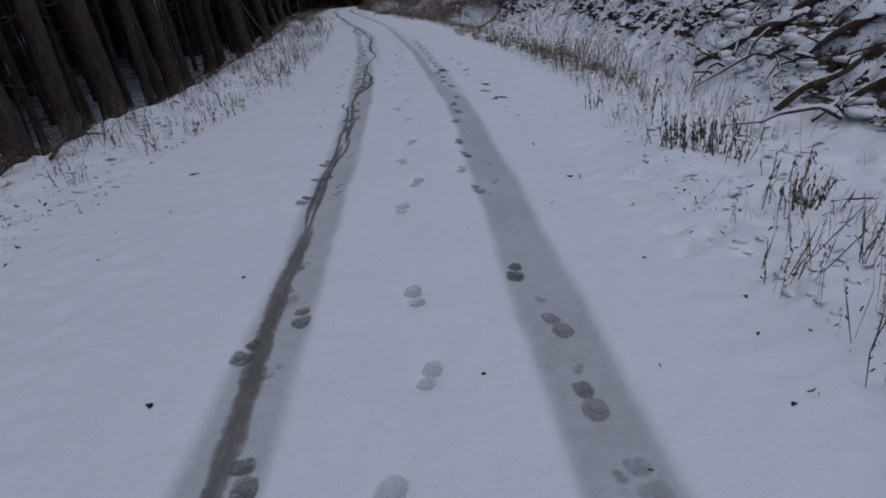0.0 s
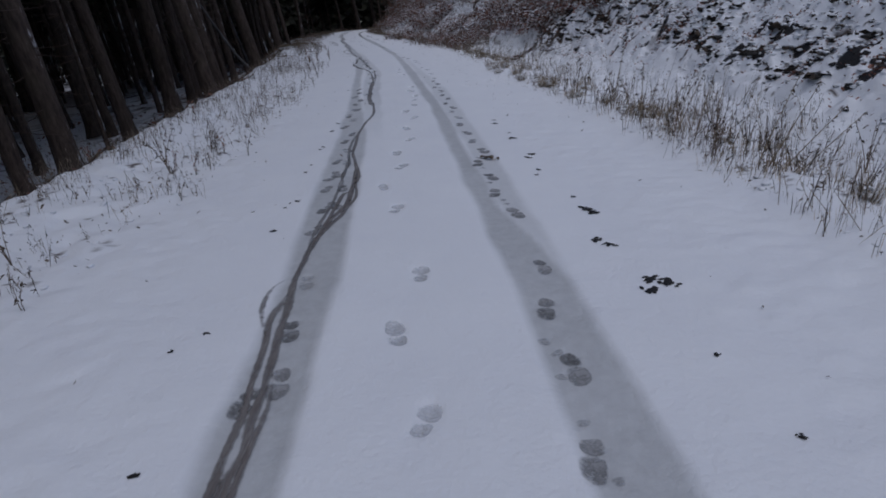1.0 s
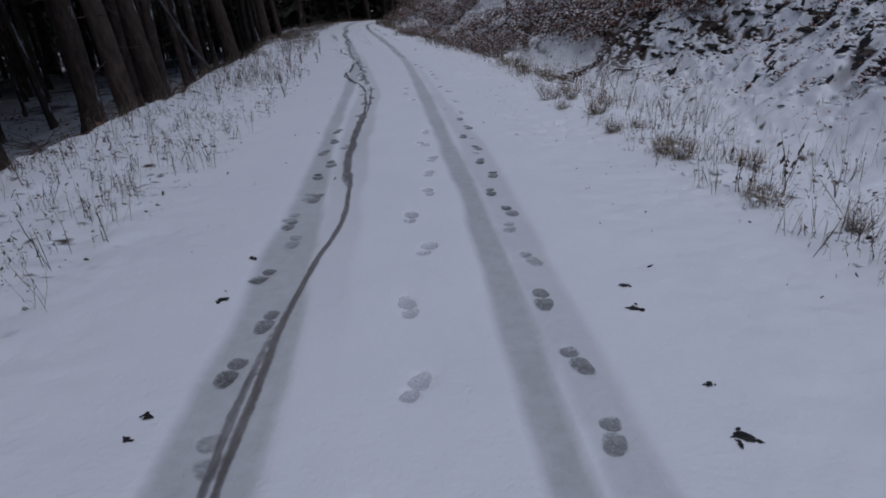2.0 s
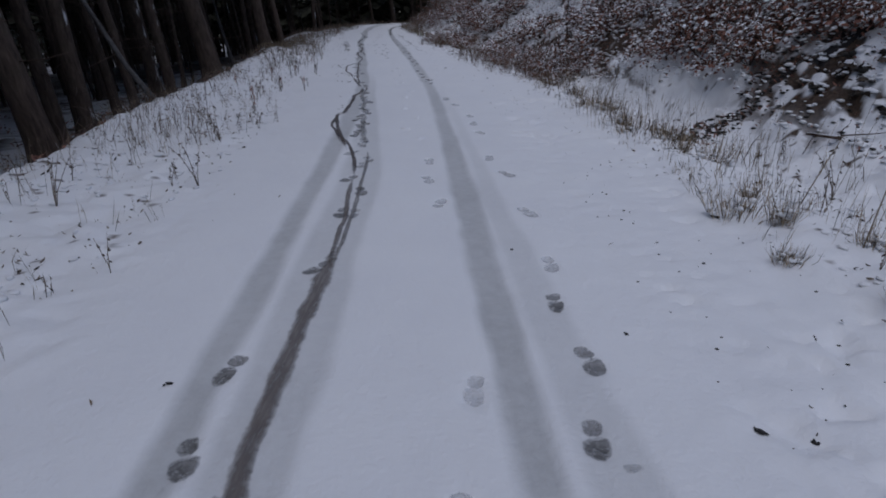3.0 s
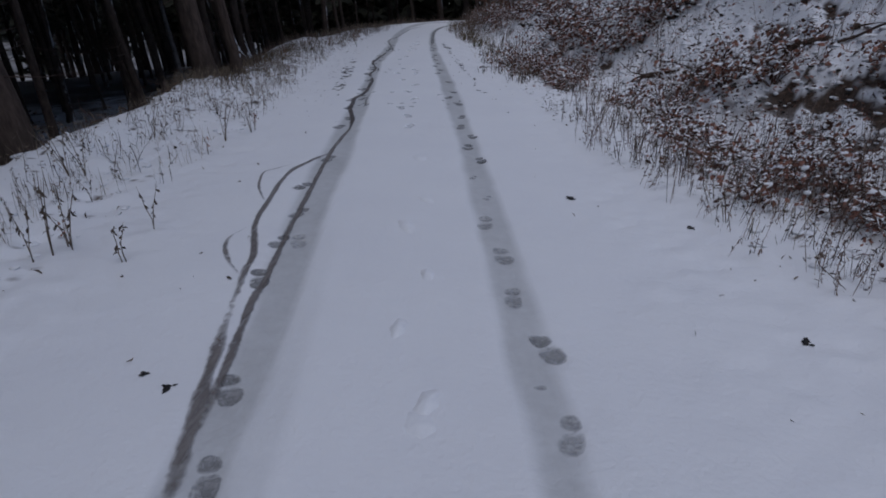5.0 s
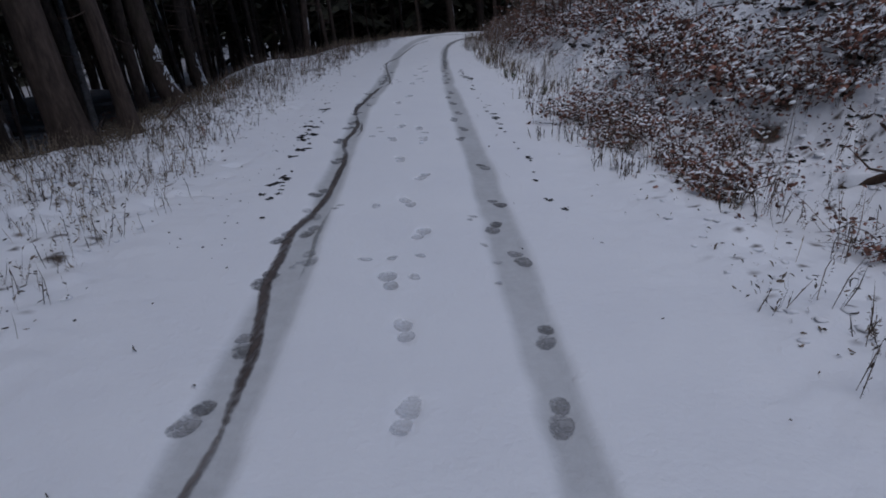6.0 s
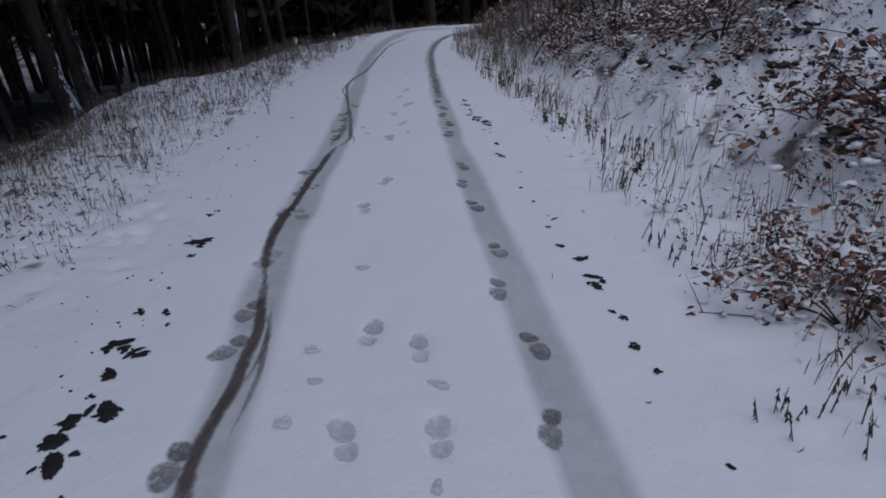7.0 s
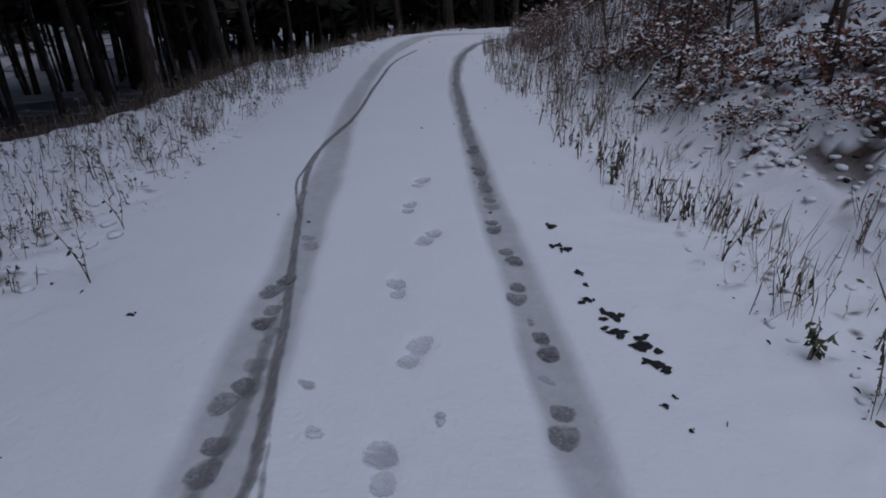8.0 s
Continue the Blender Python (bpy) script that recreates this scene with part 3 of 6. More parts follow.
# Melted ruts in the snow: their look, their width, and the places of their middle lines.
RUTS = []
RUTS.append(("dull", 0.095, [(-0.80, 0.20), (-0.85, 1.00), (-0.88, 1.51), (-0.89, 1.74), (-0.90, 1.97), (-0.92, 2.20), (-0.94, 2.48), (-0.96, 2.81), (-0.98, 3.15), (-0.99, 3.70), (-1.02, 4.20)]))
RUTS.append(("dull", 0.034, [(-1.00, 3.90), (-1.01, 4.20), (-1.02, 4.43), (-1.02, 4.66), (-1.04, 4.98), (-1.06, 5.39), (-1.06, 5.75), (-1.02, 6.18), (-1.02, 6.53), (-1.04, 6.90)]))
RUTS.append(("dull", 0.031, [(-1.01, 3.90), (-1.05, 4.20), (-1.08, 4.46), (-1.09, 4.83), (-1.11, 5.20), (-1.10, 5.57), (-1.10, 5.96), (-1.14, 6.65), (-1.16, 7.00)]))
RUTS.append(("grey", 0.056, [(-1.05, 4.30), (-1.07, 5.00), (-1.08, 5.80), (-1.09, 6.60)]))
RUTS.append(("dull", 0.040, [(-1.15, 6.60), (-1.17, 7.00), (-1.17, 7.36), (-1.19, 7.60), (-1.19, 7.80), (-1.22, 8.01), (-1.25, 8.35), (-1.30, 8.71), (-1.28, 9.00), (-1.28, 9.15)]))
RUTS.append(("dull", 0.046, [(-1.04, 6.50), (-1.09, 7.00), (-1.13, 7.39), (-1.11, 7.59), (-1.14, 7.80), (-1.16, 8.09), (-1.20, 8.45), (-1.24, 8.84), (-1.28, 9.15), (-1.30, 9.61), (-1.29, 9.94), (-1.22, 10.31), (-1.17, 10.59), (-1.20, 11.29), (-1.20, 11.70), (-1.32, 12.30)]))
RUTS.append(("dull", 0.031, [(-1.26, 8.46), (-1.36, 8.71), (-1.40, 8.93), (-1.38, 9.12), (-1.32, 9.24)]))
RUTS.append(("dull", 0.028, [(-1.06, 6.70), (-1.08, 7.20), (-1.09, 7.59), (-1.09, 7.80), (-1.10, 7.93), (-1.15, 8.20)]))
RUTS.append(("dull", 0.031, [(-1.29, 9.94), (-1.27, 10.32), (-1.17, 10.92), (-1.24, 11.71), (-1.30, 12.20)]))
RUTS.append(("grey", 0.034, [(-1.30, 9.60), (-1.33, 10.06), (-1.33, 10.29), (-1.32, 10.57), (-1.32, 10.92), (-1.34, 11.31), (-1.37, 11.81), (-1.41, 12.37), (-1.44, 12.71)]))
RUTS.append(("dull", 0.040, [(-1.28, 9.60), (-1.28, 10.11), (-1.27, 10.42), (-1.27, 10.73), (-1.25, 11.07), (-1.21, 11.10), (-1.21, 11.33), (-1.23, 11.59), (-1.25, 11.93), (-1.33, 12.36), (-1.41, 12.77), (-1.45, 13.29), (-1.50, 13.97), (-1.49, 14.73), (-1.46, 15.51), (-1.62, 16.87)]))
RUTS.append(("dull", 0.031, [(-1.29, 9.90), (-1.26, 10.26), (-1.22, 10.49), (-1.15, 10.69), (-1.12, 10.96), (-1.17, 11.30), (-1.21, 11.57), (-1.24, 11.90)]))
RUTS.append(("grey", 0.037, [(-1.33, 11.19), (-1.32, 11.39), (-1.37, 11.67), (-1.38, 11.93), (-1.38, 12.24), (-1.46, 12.77), (-1.51, 13.29), (-1.53, 13.91)]))
RUTS.append(("dull", 0.088, [(-1.57, 16.30), (-1.66, 16.80), (-1.69, 17.00), (-1.73, 17.23), (-1.76, 17.46), (-1.79, 17.74), (-1.81, 18.04), (-1.86, 18.47), (-1.90, 18.94), (-1.94, 19.54), (-1.99, 20.30)]))
RUTS.append(("dull", 0.040, [(-1.95, 19.90), (-2.04, 20.57), (-2.05, 20.79), (-2.09, 21.05), (-2.14, 21.32), (-2.19, 21.61), (-2.24, 22.02)]))
RUTS.append(("grey", 0.034, [(-1.93, 19.90), (-1.99, 20.61), (-2.01, 20.79), (-2.03, 21.05), (-2.06, 21.33), (-2.10, 21.62), (-2.15, 22.03), (-2.23, 22.67), (-2.31, 23.07)]))
RUTS.append(("watery", 0.070, [(-2.36, 23.19), (-2.40, 23.40), (-2.44, 23.59), (-2.52, 23.89), (-2.59, 24.22), (-2.67, 24.57), (-2.74, 25.01), (-2.80, 25.40)]))
RUTS.append(("brown", 0.043, [(-2.24, 22.02), (-2.35, 22.56), (-2.49, 23.05), (-2.71, 23.67)]))
RUTS.append(("brown", 0.054, [(-2.56, 23.10), (-2.61, 23.25), (-2.68, 23.48), (-2.79, 23.80), (-2.86, 24.01), (-2.96, 24.32), (-3.06, 24.70), (-3.18, 25.19), (-3.15, 25.50)]))
RUTS.append(("brown", 0.040, [(-2.72, 23.47), (-2.84, 23.83), (-2.93, 24.10), (-3.05, 24.36), (-3.10, 24.62), (-3.13, 24.93), (-3.15, 25.30)]))
RUTS.append(("brown", 0.058, [(-3.13, 25.20), (-3.14, 25.56), (-3.16, 25.71), (-3.17, 25.88), (-3.20, 26.10), (-3.23, 26.38), (-3.27, 26.72), (-3.33, 27.09), (-3.31, 27.36), (-3.32, 27.75), (-3.40, 28.16)]))
RUTS.append(("watery", 0.060, [(-2.80, 25.30), (-2.87, 25.64), (-2.91, 25.81), (-2.95, 26.05), (-3.01, 26.38), (-3.10, 26.71), (-3.18, 27.05), (-3.21, 27.26), (-3.26, 27.58), (-3.29, 27.96)]))
RUTS.append(("dull", 0.028, [(-3.25, 27.40), (-3.26, 27.58), (-3.27, 27.96), (-3.44, 28.40)]))
RUTS.append(("dull", 0.06, [(-3.40, 28.10), (-3.48, 28.32), (-3.56, 28.56), (-3.63, 28.77), (-3.72, 29.04), (-3.81, 29.31), (-3.89, 29.59)]))
RUTS.append(("dull", 0.047, [(-3.89, 29.50), (-3.93, 29.69), (-4.00, 29.92), (-4.08, 30.21), (-4.21, 30.50), (-4.33, 30.79), (-4.39, 31.07), (-4.50, 31.59), (-4.57, 32.03), (-4.54, 32.29), (-4.44, 32.81)]))
RUTS.append(("dull", 0.043, [(-3.55, 28.60), (-3.62, 28.89), (-3.69, 29.18), (-3.81, 29.64), (-3.86, 29.94), (-3.94, 30.27), (-4.03, 30.70), (-4.11, 31.11), (-4.21, 31.62), (-4.35, 32.30), (-4.48, 33.06), (-4.57, 33.85), (-4.62, 34.10)]))
RUTS.append(("dull", 0.028, [(-4.02, 29.92), (-4.19, 30.10), (-4.33, 30.32), (-4.37, 30.48), (-4.33, 30.66)]))
RUTS.append(("dull", 0.025, [(-4.42, 31.15), (-4.63, 31.48), (-4.78, 31.89), (-4.73, 32.07), (-4.63, 32.28)]))
RUTS.append(("brown", 0.058, [(-4.57, 33.85), (-4.72, 34.50), (-4.95, 35.12), (-5.00, 35.33), (-5.05, 35.58), (-5.13, 35.90), (-5.14, 36.15), (-5.14, 36.44), (-5.17, 36.79), (-5.26, 37.30), (-5.37, 37.84), (-5.52, 38.40)]))
RUTS.append(("watery", 0.031, [(-4.79, 35.20), (-4.82, 35.39), (-4.88, 35.69), (-4.94, 35.93), (-4.99, 36.23), (-5.03, 36.53)]))
RUTS.append(("brown", 0.061, [(-5.49, 38.20), (-5.61, 38.59), (-5.66, 38.80), (-5.68, 38.98), (-5.69, 39.15), (-5.72, 39.35), (-5.77, 39.63), (-5.86, 39.91), (-5.97, 40.23)]))
RUTS.append(("dull", 0.028, [(-5.67, 39.12), (-5.66, 39.28), (-5.67, 39.45), (-5.74, 39.69), (-5.83, 39.85)]))
RUTS.append(("grey", 0.031, [(-5.58, 38.90), (-5.62, 39.30), (-5.80, 39.90)]))
RUTS.append(("brown", 0.061, [(-5.93, 40.10), (-6.07, 40.50), (-6.15, 40.85), (-6.18, 41.02), (-6.20, 41.19), (-6.20, 41.35), (-6.23, 41.57), (-6.25, 41.79), (-6.28, 42.05), (-6.30, 42.35), (-6.32, 42.63), (-6.34, 43.06)]))
RUTS.append(("grey", 0.046, [(-6.33, 42.90), (-6.27, 43.25), (-6.29, 43.39), (-6.32, 43.52), (-6.37, 43.73), (-6.43, 43.93), (-6.48, 44.14), (-6.55, 44.37), (-6.64, 44.65), (-6.74, 44.98), (-6.86, 45.39), (-7.01, 45.90), (-7.17, 46.55), (-7.25, 47.24), (-7.26, 47.67), (-7.27, 48.40), (-7.48, 50.40), (-7.62, 52.20), (-7.50, 54.00)]))
RUTS.append(("grey", 0.025, [(-6.16, 43.00), (-6.21, 43.26), (-6.24, 43.35), (-6.27, 43.47), (-6.32, 43.61)]))
RUTS.append(("watery", 0.062, [(-6.38, 42.90), (-6.43, 43.27), (-6.43, 43.47), (-6.47, 43.74), (-6.52, 44.04), (-6.61, 44.47)]))
RUTS.append(("grey", 0.022, [(-6.85, 45.39), (-7.10, 46.00), (-7.17, 46.40), (-7.24, 46.90)]))
RUTS.append(("watery", 0.110, [(-5.61, 45.9), (-5.72, 46.5), (-5.98, 48.0), (-6.20, 49.4), (-6.42, 51.0), (-6.55, 52.5), (-6.56, 54.0), (-6.42, 55.5), (-6.1, 56.6)]))
# ---- ground: one sheet, fine along the road ----
SHEET = {}
MIDS = mid(np.arange(-250, 520, 0.05)).tolist()


def middle(y):
    """mid() for one place."""
    k = (y + 250) / 0.05
    i = int(k)
    return MIDS[i] + (MIDS[i + 1] - MIDS[i]) * (k - i)


def height(x, y):
    """The ground's height at one place, for standing things on."""
    l = x - middle(y)
    j = min(max(bisect(SHEET["y"], y) - 1, 0), len(SHEET["y"]) - 2)
    i = min(max(bisect(SHEET["l"], l) - 1, 0), len(SHEET["l"]) - 2)
    u = (l - SHEET["l"][i]) / (SHEET["l"][i + 1] - SHEET["l"][i])
    v = (y - SHEET["y"][j]) / (SHEET["y"][j + 1] - SHEET["y"][j])
    a, b = SHEET["z"][j], SHEET["z"][j + 1]
    return (a[i] * (1 - u) + a[i + 1] * u) * (1 - v) + (b[i] * (1 - u) + b[i + 1] * u) * v


def bisect(values, x):
    lo, hi = 0, len(values)
    while lo < hi:
        k = (lo + hi) // 2
        if x < values[k]:
            hi = k
        else:
            lo = k + 1
    return lo


def on(y, l, up=0.0):
    """The place at y along and l across the road."""
    x = middle(y) + l
    return Vector((x, y, height(x, y) + up))


def spread(a, b, first, grow):
    out, s = [a], first
    while out[-1] < b:
        out.append(out[-1] + s)
        s *= grow
    return out


def ground():
    cols = sorted({round(v, 3) for v in [*np.arange(-1.35, 1.36, 0.03), *np.arange(1.41, 3.9, 0.055), *np.arange(3.9, 7.4, 0.037), *np.arange(7.4, 8.0, 0.06), *(-np.arange(1.41, 5.6, 0.05)),
                                         *spread(8.0, 420, 0.09, 1.16), *(-np.array(spread(5.65, 420, 0.09, 1.14)))]})
    rows = sorted({round(v, 3) for v in [*(-np.array(spread(-1.0, 200, 0.2, 1.25))), *np.arange(1.0, 48, 0.036), *np.arange(48, 62, 0.07), *spread(62, 480, 0.12, 1.12)]})
    l, y = np.meshgrid(np.array(cols), np.array(rows))
    z, bare = relief(y, l)
    pack = packing(y, l)
    z = z - 0.016 * pack
    x = mid(y) + l
    ys = np.array(rows)
    for py, pl, turn, kind in PRINTS:
        i0, i1 = np.searchsorted(ys, (py - 0.3, py + 0.3))
        ca, sa = math.cos(radians(turn)), math.sin(radians(turn))
        u, w = y[i0:i1] - py, l[i0:i1] - pl
        along, across = ca * u - sa * w, ca * w + sa * u
        for place, long, wide in ((0.05, 0.072, 0.052), (-0.075, 0.046, 0.042)):
            z[i0:i1] -= (0.022 if kind == "soft" else 0.014) * np.exp(-(((along - place) / long) ** 2 + (across / wide) ** 2) ** 2)
    SHEET.update(y=rows, l=cols, z=z.tolist())
    nr, nc = y.shape
    me = bpy.data.meshes.new("ground")
    me.vertices.add(nr * nc)
    me.vertices.foreach_set("co", np.stack([x, y, z], 2).astype(np.float32).ravel())
    q = np.arange(nr * nc).reshape(nr, nc)
    quads = np.stack([q[:-1, :-1], q[:-1, 1:], q[1:, 1:], q[1:, :-1]], 2).reshape(-1, 4)
    me.loops.add(quads.size)
    me.loops.foreach_set("vertex_index", quads.astype(np.int32).ravel())
    me.polygons.add(len(quads))
    me.polygons.foreach_set("loop_start", np.arange(0, quads.size, 4, dtype=np.int32))
    me.polygons.foreach_set("use_smooth", np.ones(len(quads), bool))
    me.update(calc_edges=True)
    for name, values in (("packed", pack), ("bare", bare)):
        me.attributes.new(name, "FLOAT", "POINT").data.foreach_set("value", values.astype(np.float32).ravel())
    me.materials.append(GROUND)
    return tagged(new("ground", me), "snow-covered forest road with packed wheel tracks, verges and bank", "ground", kind="structure")


ground()


# ---- ruts ----
def spline(points, gap):
    P = [Vector(p) for p in points]
    out = []
    for i in range(len(P) - 1):
        p0, p1, p2, p3 = P[max(i - 1, 0)], P[i], P[i + 1], P[min(i + 2, len(P) - 1)]
        n = max(2, int((p2 - p1).length / gap))
        for k in range(n):
            t = k / n
            out.append(0.5 * (2 * p1 + (p2 - p0) * t + (2 * p0 - 5 * p1 + 4 * p2 - p3) * t * t + (3 * p1 - p0 - 3 * p2 + p3) * t ** 3))
    return out + [P[-1]]


def rut(look_name, width, points, lift):
    mids = spline(points, 0.04)
    v, f, core = [], [], []
    n = len(mids)
    for i, p in enumerate(mids):
        d = (mids[min(i + 1, n - 1)] - mids[max(i - 1, 0)]).normalized()
        s = Vector((d.y, -d.x))
        taper = min(1.0, 0.3 + i * 0.1, 0.3 + (n - 1 - i) * 0.1)
        for k, a in enumerate((-1.0, -0.45, 0.0, 0.45, 1.0)):
            wide = width * taper * (0.40 + 0.35 * float(vnoise(p.y, p.x, 0.2, 41 + (a > 0))) + 0.2 * float(vnoise(p.y, p.x, 0.13, 43 + (a > 0))))
            q = p + s * wide * a
            v.append((q.x, q.y, height(q.x, q.y) + lift + (0.003, 0.0045, 0.006, 0.0045, 0.003)[k]))
            core.append((0.0, 0.75, 1.0, 0.75, 0.0)[k] * min(1.0, 0.15 + 0.07 * i, 0.15 + 0.07 * (n - 1 - i)))
        if i:
            a = 5 * i
            f += [(a - 5 + k, a - 4 + k, a + 1 + k, a + k) for k in range(4)]
    mat, label = RUT_LOOKS[look_name]
    return tagged(new("rut", mesh_of("rut", v, f, mat, core=core)), label, "rut", "ruts in the snow", "structure")


RUT_LOOKS = {
    "brown": (SLUSH, "dark brown slushy rut melted into the packed snow"),
    "dull": (DULL_SLUSH, "grey-brown slushy rut melted into the packed snow"),
    "grey": (GREY_SLUSH, "grey slushy rut melted into the packed snow"),
    "watery": (WATERY_SLUSH, "faint watery rut melted into the packed snow"),
}
for k, (look_name, width, points) in enumerate(RUTS):
    rut(look_name, width, points, 0.0012 * (k % 4))


# ---- footprints ----
def outline(shape, n, grow=1.0):
    """A rounded sole or heel outline, long axis along y, in metres."""
    pts = []
    for k in range(n):
        w = 2 * math.pi * k / n
        c, s = math.cos(w), math.sin(w)
        if shape == "sole":
            pts.append((grow * 0.055 * math.copysign(abs(c) ** 0.8, c) * (1 - 0.12 * s), 0.052 + grow * 0.070 * math.copysign(abs(s) ** 0.85, s)))
        else:
            pts.append((grow * 0.047 * math.copysign(abs(c) ** 0.75, c) * (1 + 0.1 * s), -0.083 + grow * 0.050 * math.copysign(abs(s) ** 0.75, s)))
    return pts


PRINT_LOOKS = {
    "wet": (WET_PRINT, "dark wet boot print trodden into the packed wheel track"),
    "soft": (SOFT_PRINT, "faint boot print pressed into the clean snow"),
    "faint": (FAINT_PRINT, "half-faded grey boot print in the packed wheel track"),
}


def footprint(y, l, turn, kind):
    turn = radians(turn)
    slope = float(mid(y + 0.2) - mid(y - 0.2)) / 0.4
    x0 = middle(y) + l
    root = new("footprint")
    root.location = (x0, y, height(x0, y))
    ca, sa = math.cos(turn - slope), math.sin(turn - slope)
    size, (mat, label) = RNG.uniform(0.86, 1.02), PRINT_LOOKS[kind]
    for name in ("sole", "heel"):
        ring = outline(name, 14)
        cx, cy = sum(p[0] for p in ring) / 14, sum(p[1] for p in ring) / 14
        v, f, core, tread = [], [], [], []
        ph, firm = RNG.uniform(0, 6.3), RNG.uniform(0.8, 1.1)
        for g, up, c in ((1.18, 0.001, 0.0), (0.95, 0.003, 0.5), (0.72, 0.004, 0.9), (0.35, 0.003, 1.0)):
            for k, (px, py) in enumerate(ring):
                w = 2 * math.pi * k / 14
                j = 1 + 0.08 * math.sin(2 * w + ph) + 0.05 * math.sin(3 * w + 2 * ph)
                px, py = (cx + (px - cx) * g * j) * size, (cy + (py - cy) * g * j) * size
                wx, wy = x0 + ca * px - sa * py, y + sa * px + ca * py
                v.append((wx - x0, wy - y, height(wx, wy) + up - root.location.z))
                core.append(c * firm * (1 + 0.25 * math.sin(w + ph)))
                tread.append(py + 2.5 * px * px)
        for r in range(3):
            for k in range(14):
                a, b = 14 * r + k, 14 * r + (k + 1) % 14
                f.append((a, b, b + 14, a + 14))
        f.append(tuple(range(42, 56)))
        me = mesh_of(name, v, f, mat, core=core)
        me.attributes.new("tread", "FLOAT", "POINT").data.foreach_set("value", tread)
        part(name, me, root)
    return tagged(root, label, "footprint", "boot prints on the road")


for row in PRINTS:
    footprint(*row)


# ---- dabs of slush and clods of snow dropped by boots ----
def dab(y, l, wet):
    x0 = middle(y) + l
    z0 = height(x0, y)
    v, f, core = [(0, 0, 0.007)], [], [1.0]
    ph, turn, r = RNG.uniform(0, 6.3), RNG.uniform(0, 6.3), RNG.uniform(0.022, 0.034) * (1 if wet else 1.3)
    for g, up, c in ((0.6, 0.007, 0.85), (1.15, 0.003, 0.0)):
        for k in range(11):
            w = 2 * math.pi * k / 11
            j = r * g * (1 + 0.2 * math.sin(2 * w + ph) + 0.12 * math.sin(3 * w + 2 * ph))
            a, b = j * 1.25 * math.cos(w), j * 0.85 * math.sin(w)
            px, py = a * math.cos(turn) - b * math.sin(turn), a * math.sin(turn) + b * math.cos(turn)
            v.append((px, py, height(x0 + px, y + py) - z0 + up))
            core.append(c)
    for k in range(11):
        a, b = 1 + k, 1 + (k + 1) % 11
        f += [(0, a, b), (a, a + 11, b + 11, b)]
    ob = new("slush_dab", mesh_of("slush_dab", v, f, FAINT_PRINT if wet else SOFT_PRINT, core=core))
    ob.location = (x0, y, z0)
    return tagged(ob, "small grey dab of slush on the packed snow" if wet else "small faint dimple in the clean snow", "slush dab", "dabs of slush on the road")


for y, l in DABS:
    dab(y, l, True)
for y, l in DIMPLES:
    dab(y, l, False)


def snow_clod(y, l):
    """A low crumbly mound of snow kicked up by a boot."""
    x0 = middle(y) + l
    z0 = height(x0, y)
    turn, ph, long, tall = RNG.normal(0, 0.5), RNG.uniform(0, 6.3), RNG.uniform(0.07, 0.12), RNG.uniform(0.012, 0.022)
    v, f = [(0, 0, tall)], []
    for g, up in ((0.35, 0.9), (0.7, 0.55), (1.0, 0.12), (1.1, -0.15)):
        for k in range(14):
            w = 2 * math.pi * k / 14
            j = long * g * (1 + 0.18 * math.sin(2 * w + ph) + 0.14 * math.sin(5 * w + 2 * ph))
            a, b = 0.55 * j * math.cos(w), j * math.sin(w)
            px, py = a * math.cos(turn) - b * math.sin(turn), a * math.sin(turn) + b * math.cos(turn)
            v.append((px, py, height(x0 + px, y + py) - z0 + tall * up * RNG.uniform(0.8, 1.15)))
    for k in range(14):
        f.append((0, 1 + k, 1 + (k + 1) % 14))
        for r in range(3):
            a, b = 1 + 14 * r + k, 1 + 14 * r + (k + 1) % 14
            f.append((a, a + 14, b + 14, b))
    ob = new("snow_clod", mesh_of("snow_clod", v, f, CAP))
    ob.location = (x0, y, z0)
    return tagged(ob, "low white clod of kicked-up snow lying on road", "snow clod", "clods of snow on the road")


for y, l in CLODS:
    snow_clod(y, l)


# ---- bare spots where the ground shows through ----
def dark_spot(y, l, size, label="small dark wet spot of bare ground showing through snow", group="bare spots on the road"):
    x0 = middle(y) + l
    z0 = height(x0, y)
    n = 11
    v, f, core = [], [], []
    for bit in range(5 if size > 0.05 else 3):
        first = len(v)
        cx, cy = (0, 0) if bit == 0 else size * RNG.uniform(-0.5, 0.5, 2)
        s = size * (0.78 if bit == 0 else RNG.uniform(0.2, 0.5))
        turn, st = RNG.uniform(0, 6.3), RNG.uniform(0.55, 0.95)
        wild = RNG.uniform(0.62, 1.3, n)
        v.append((cx, cy, height(x0 + cx, y + cy) - z0 + 0.008))
        core.append(1.0)
        for g, up, c in ((0.6, 0.008, 0.85), (1.1, 0.002, 0.2)):
            for k in range(n):
                w = 2 * math.pi * k / n
                a, b = s * 0.5 * g * wild[k] * math.cos(w) * 1.3, s * 0.5 * g * wild[k] * math.sin(w) * st
                px, py = cx + a * math.cos(turn) - b * math.sin(turn), cy + a * math.sin(turn) + b * math.cos(turn)
                v.append((px, py, height(x0 + px, y + py) - z0 + up))
                core.append(c)
        for k in range(n):
            a, b = first + 1 + k, first + 1 + (k + 1) % n
            f += [(first, a, b), (a, a + n, b + n, b)]
    ob = new("dark_spot", mesh_of("dark_spot", v, f, DARK_SPOT, core=core))
    ob.location = (x0, y, z0)
    return tagged(ob, label, "bare spot", group)


for y, l, size in PATCHES:
    dark_spot(y, l, size * (1.45 if l < -1 else 1.3 if size < 0.1 else 1.05))

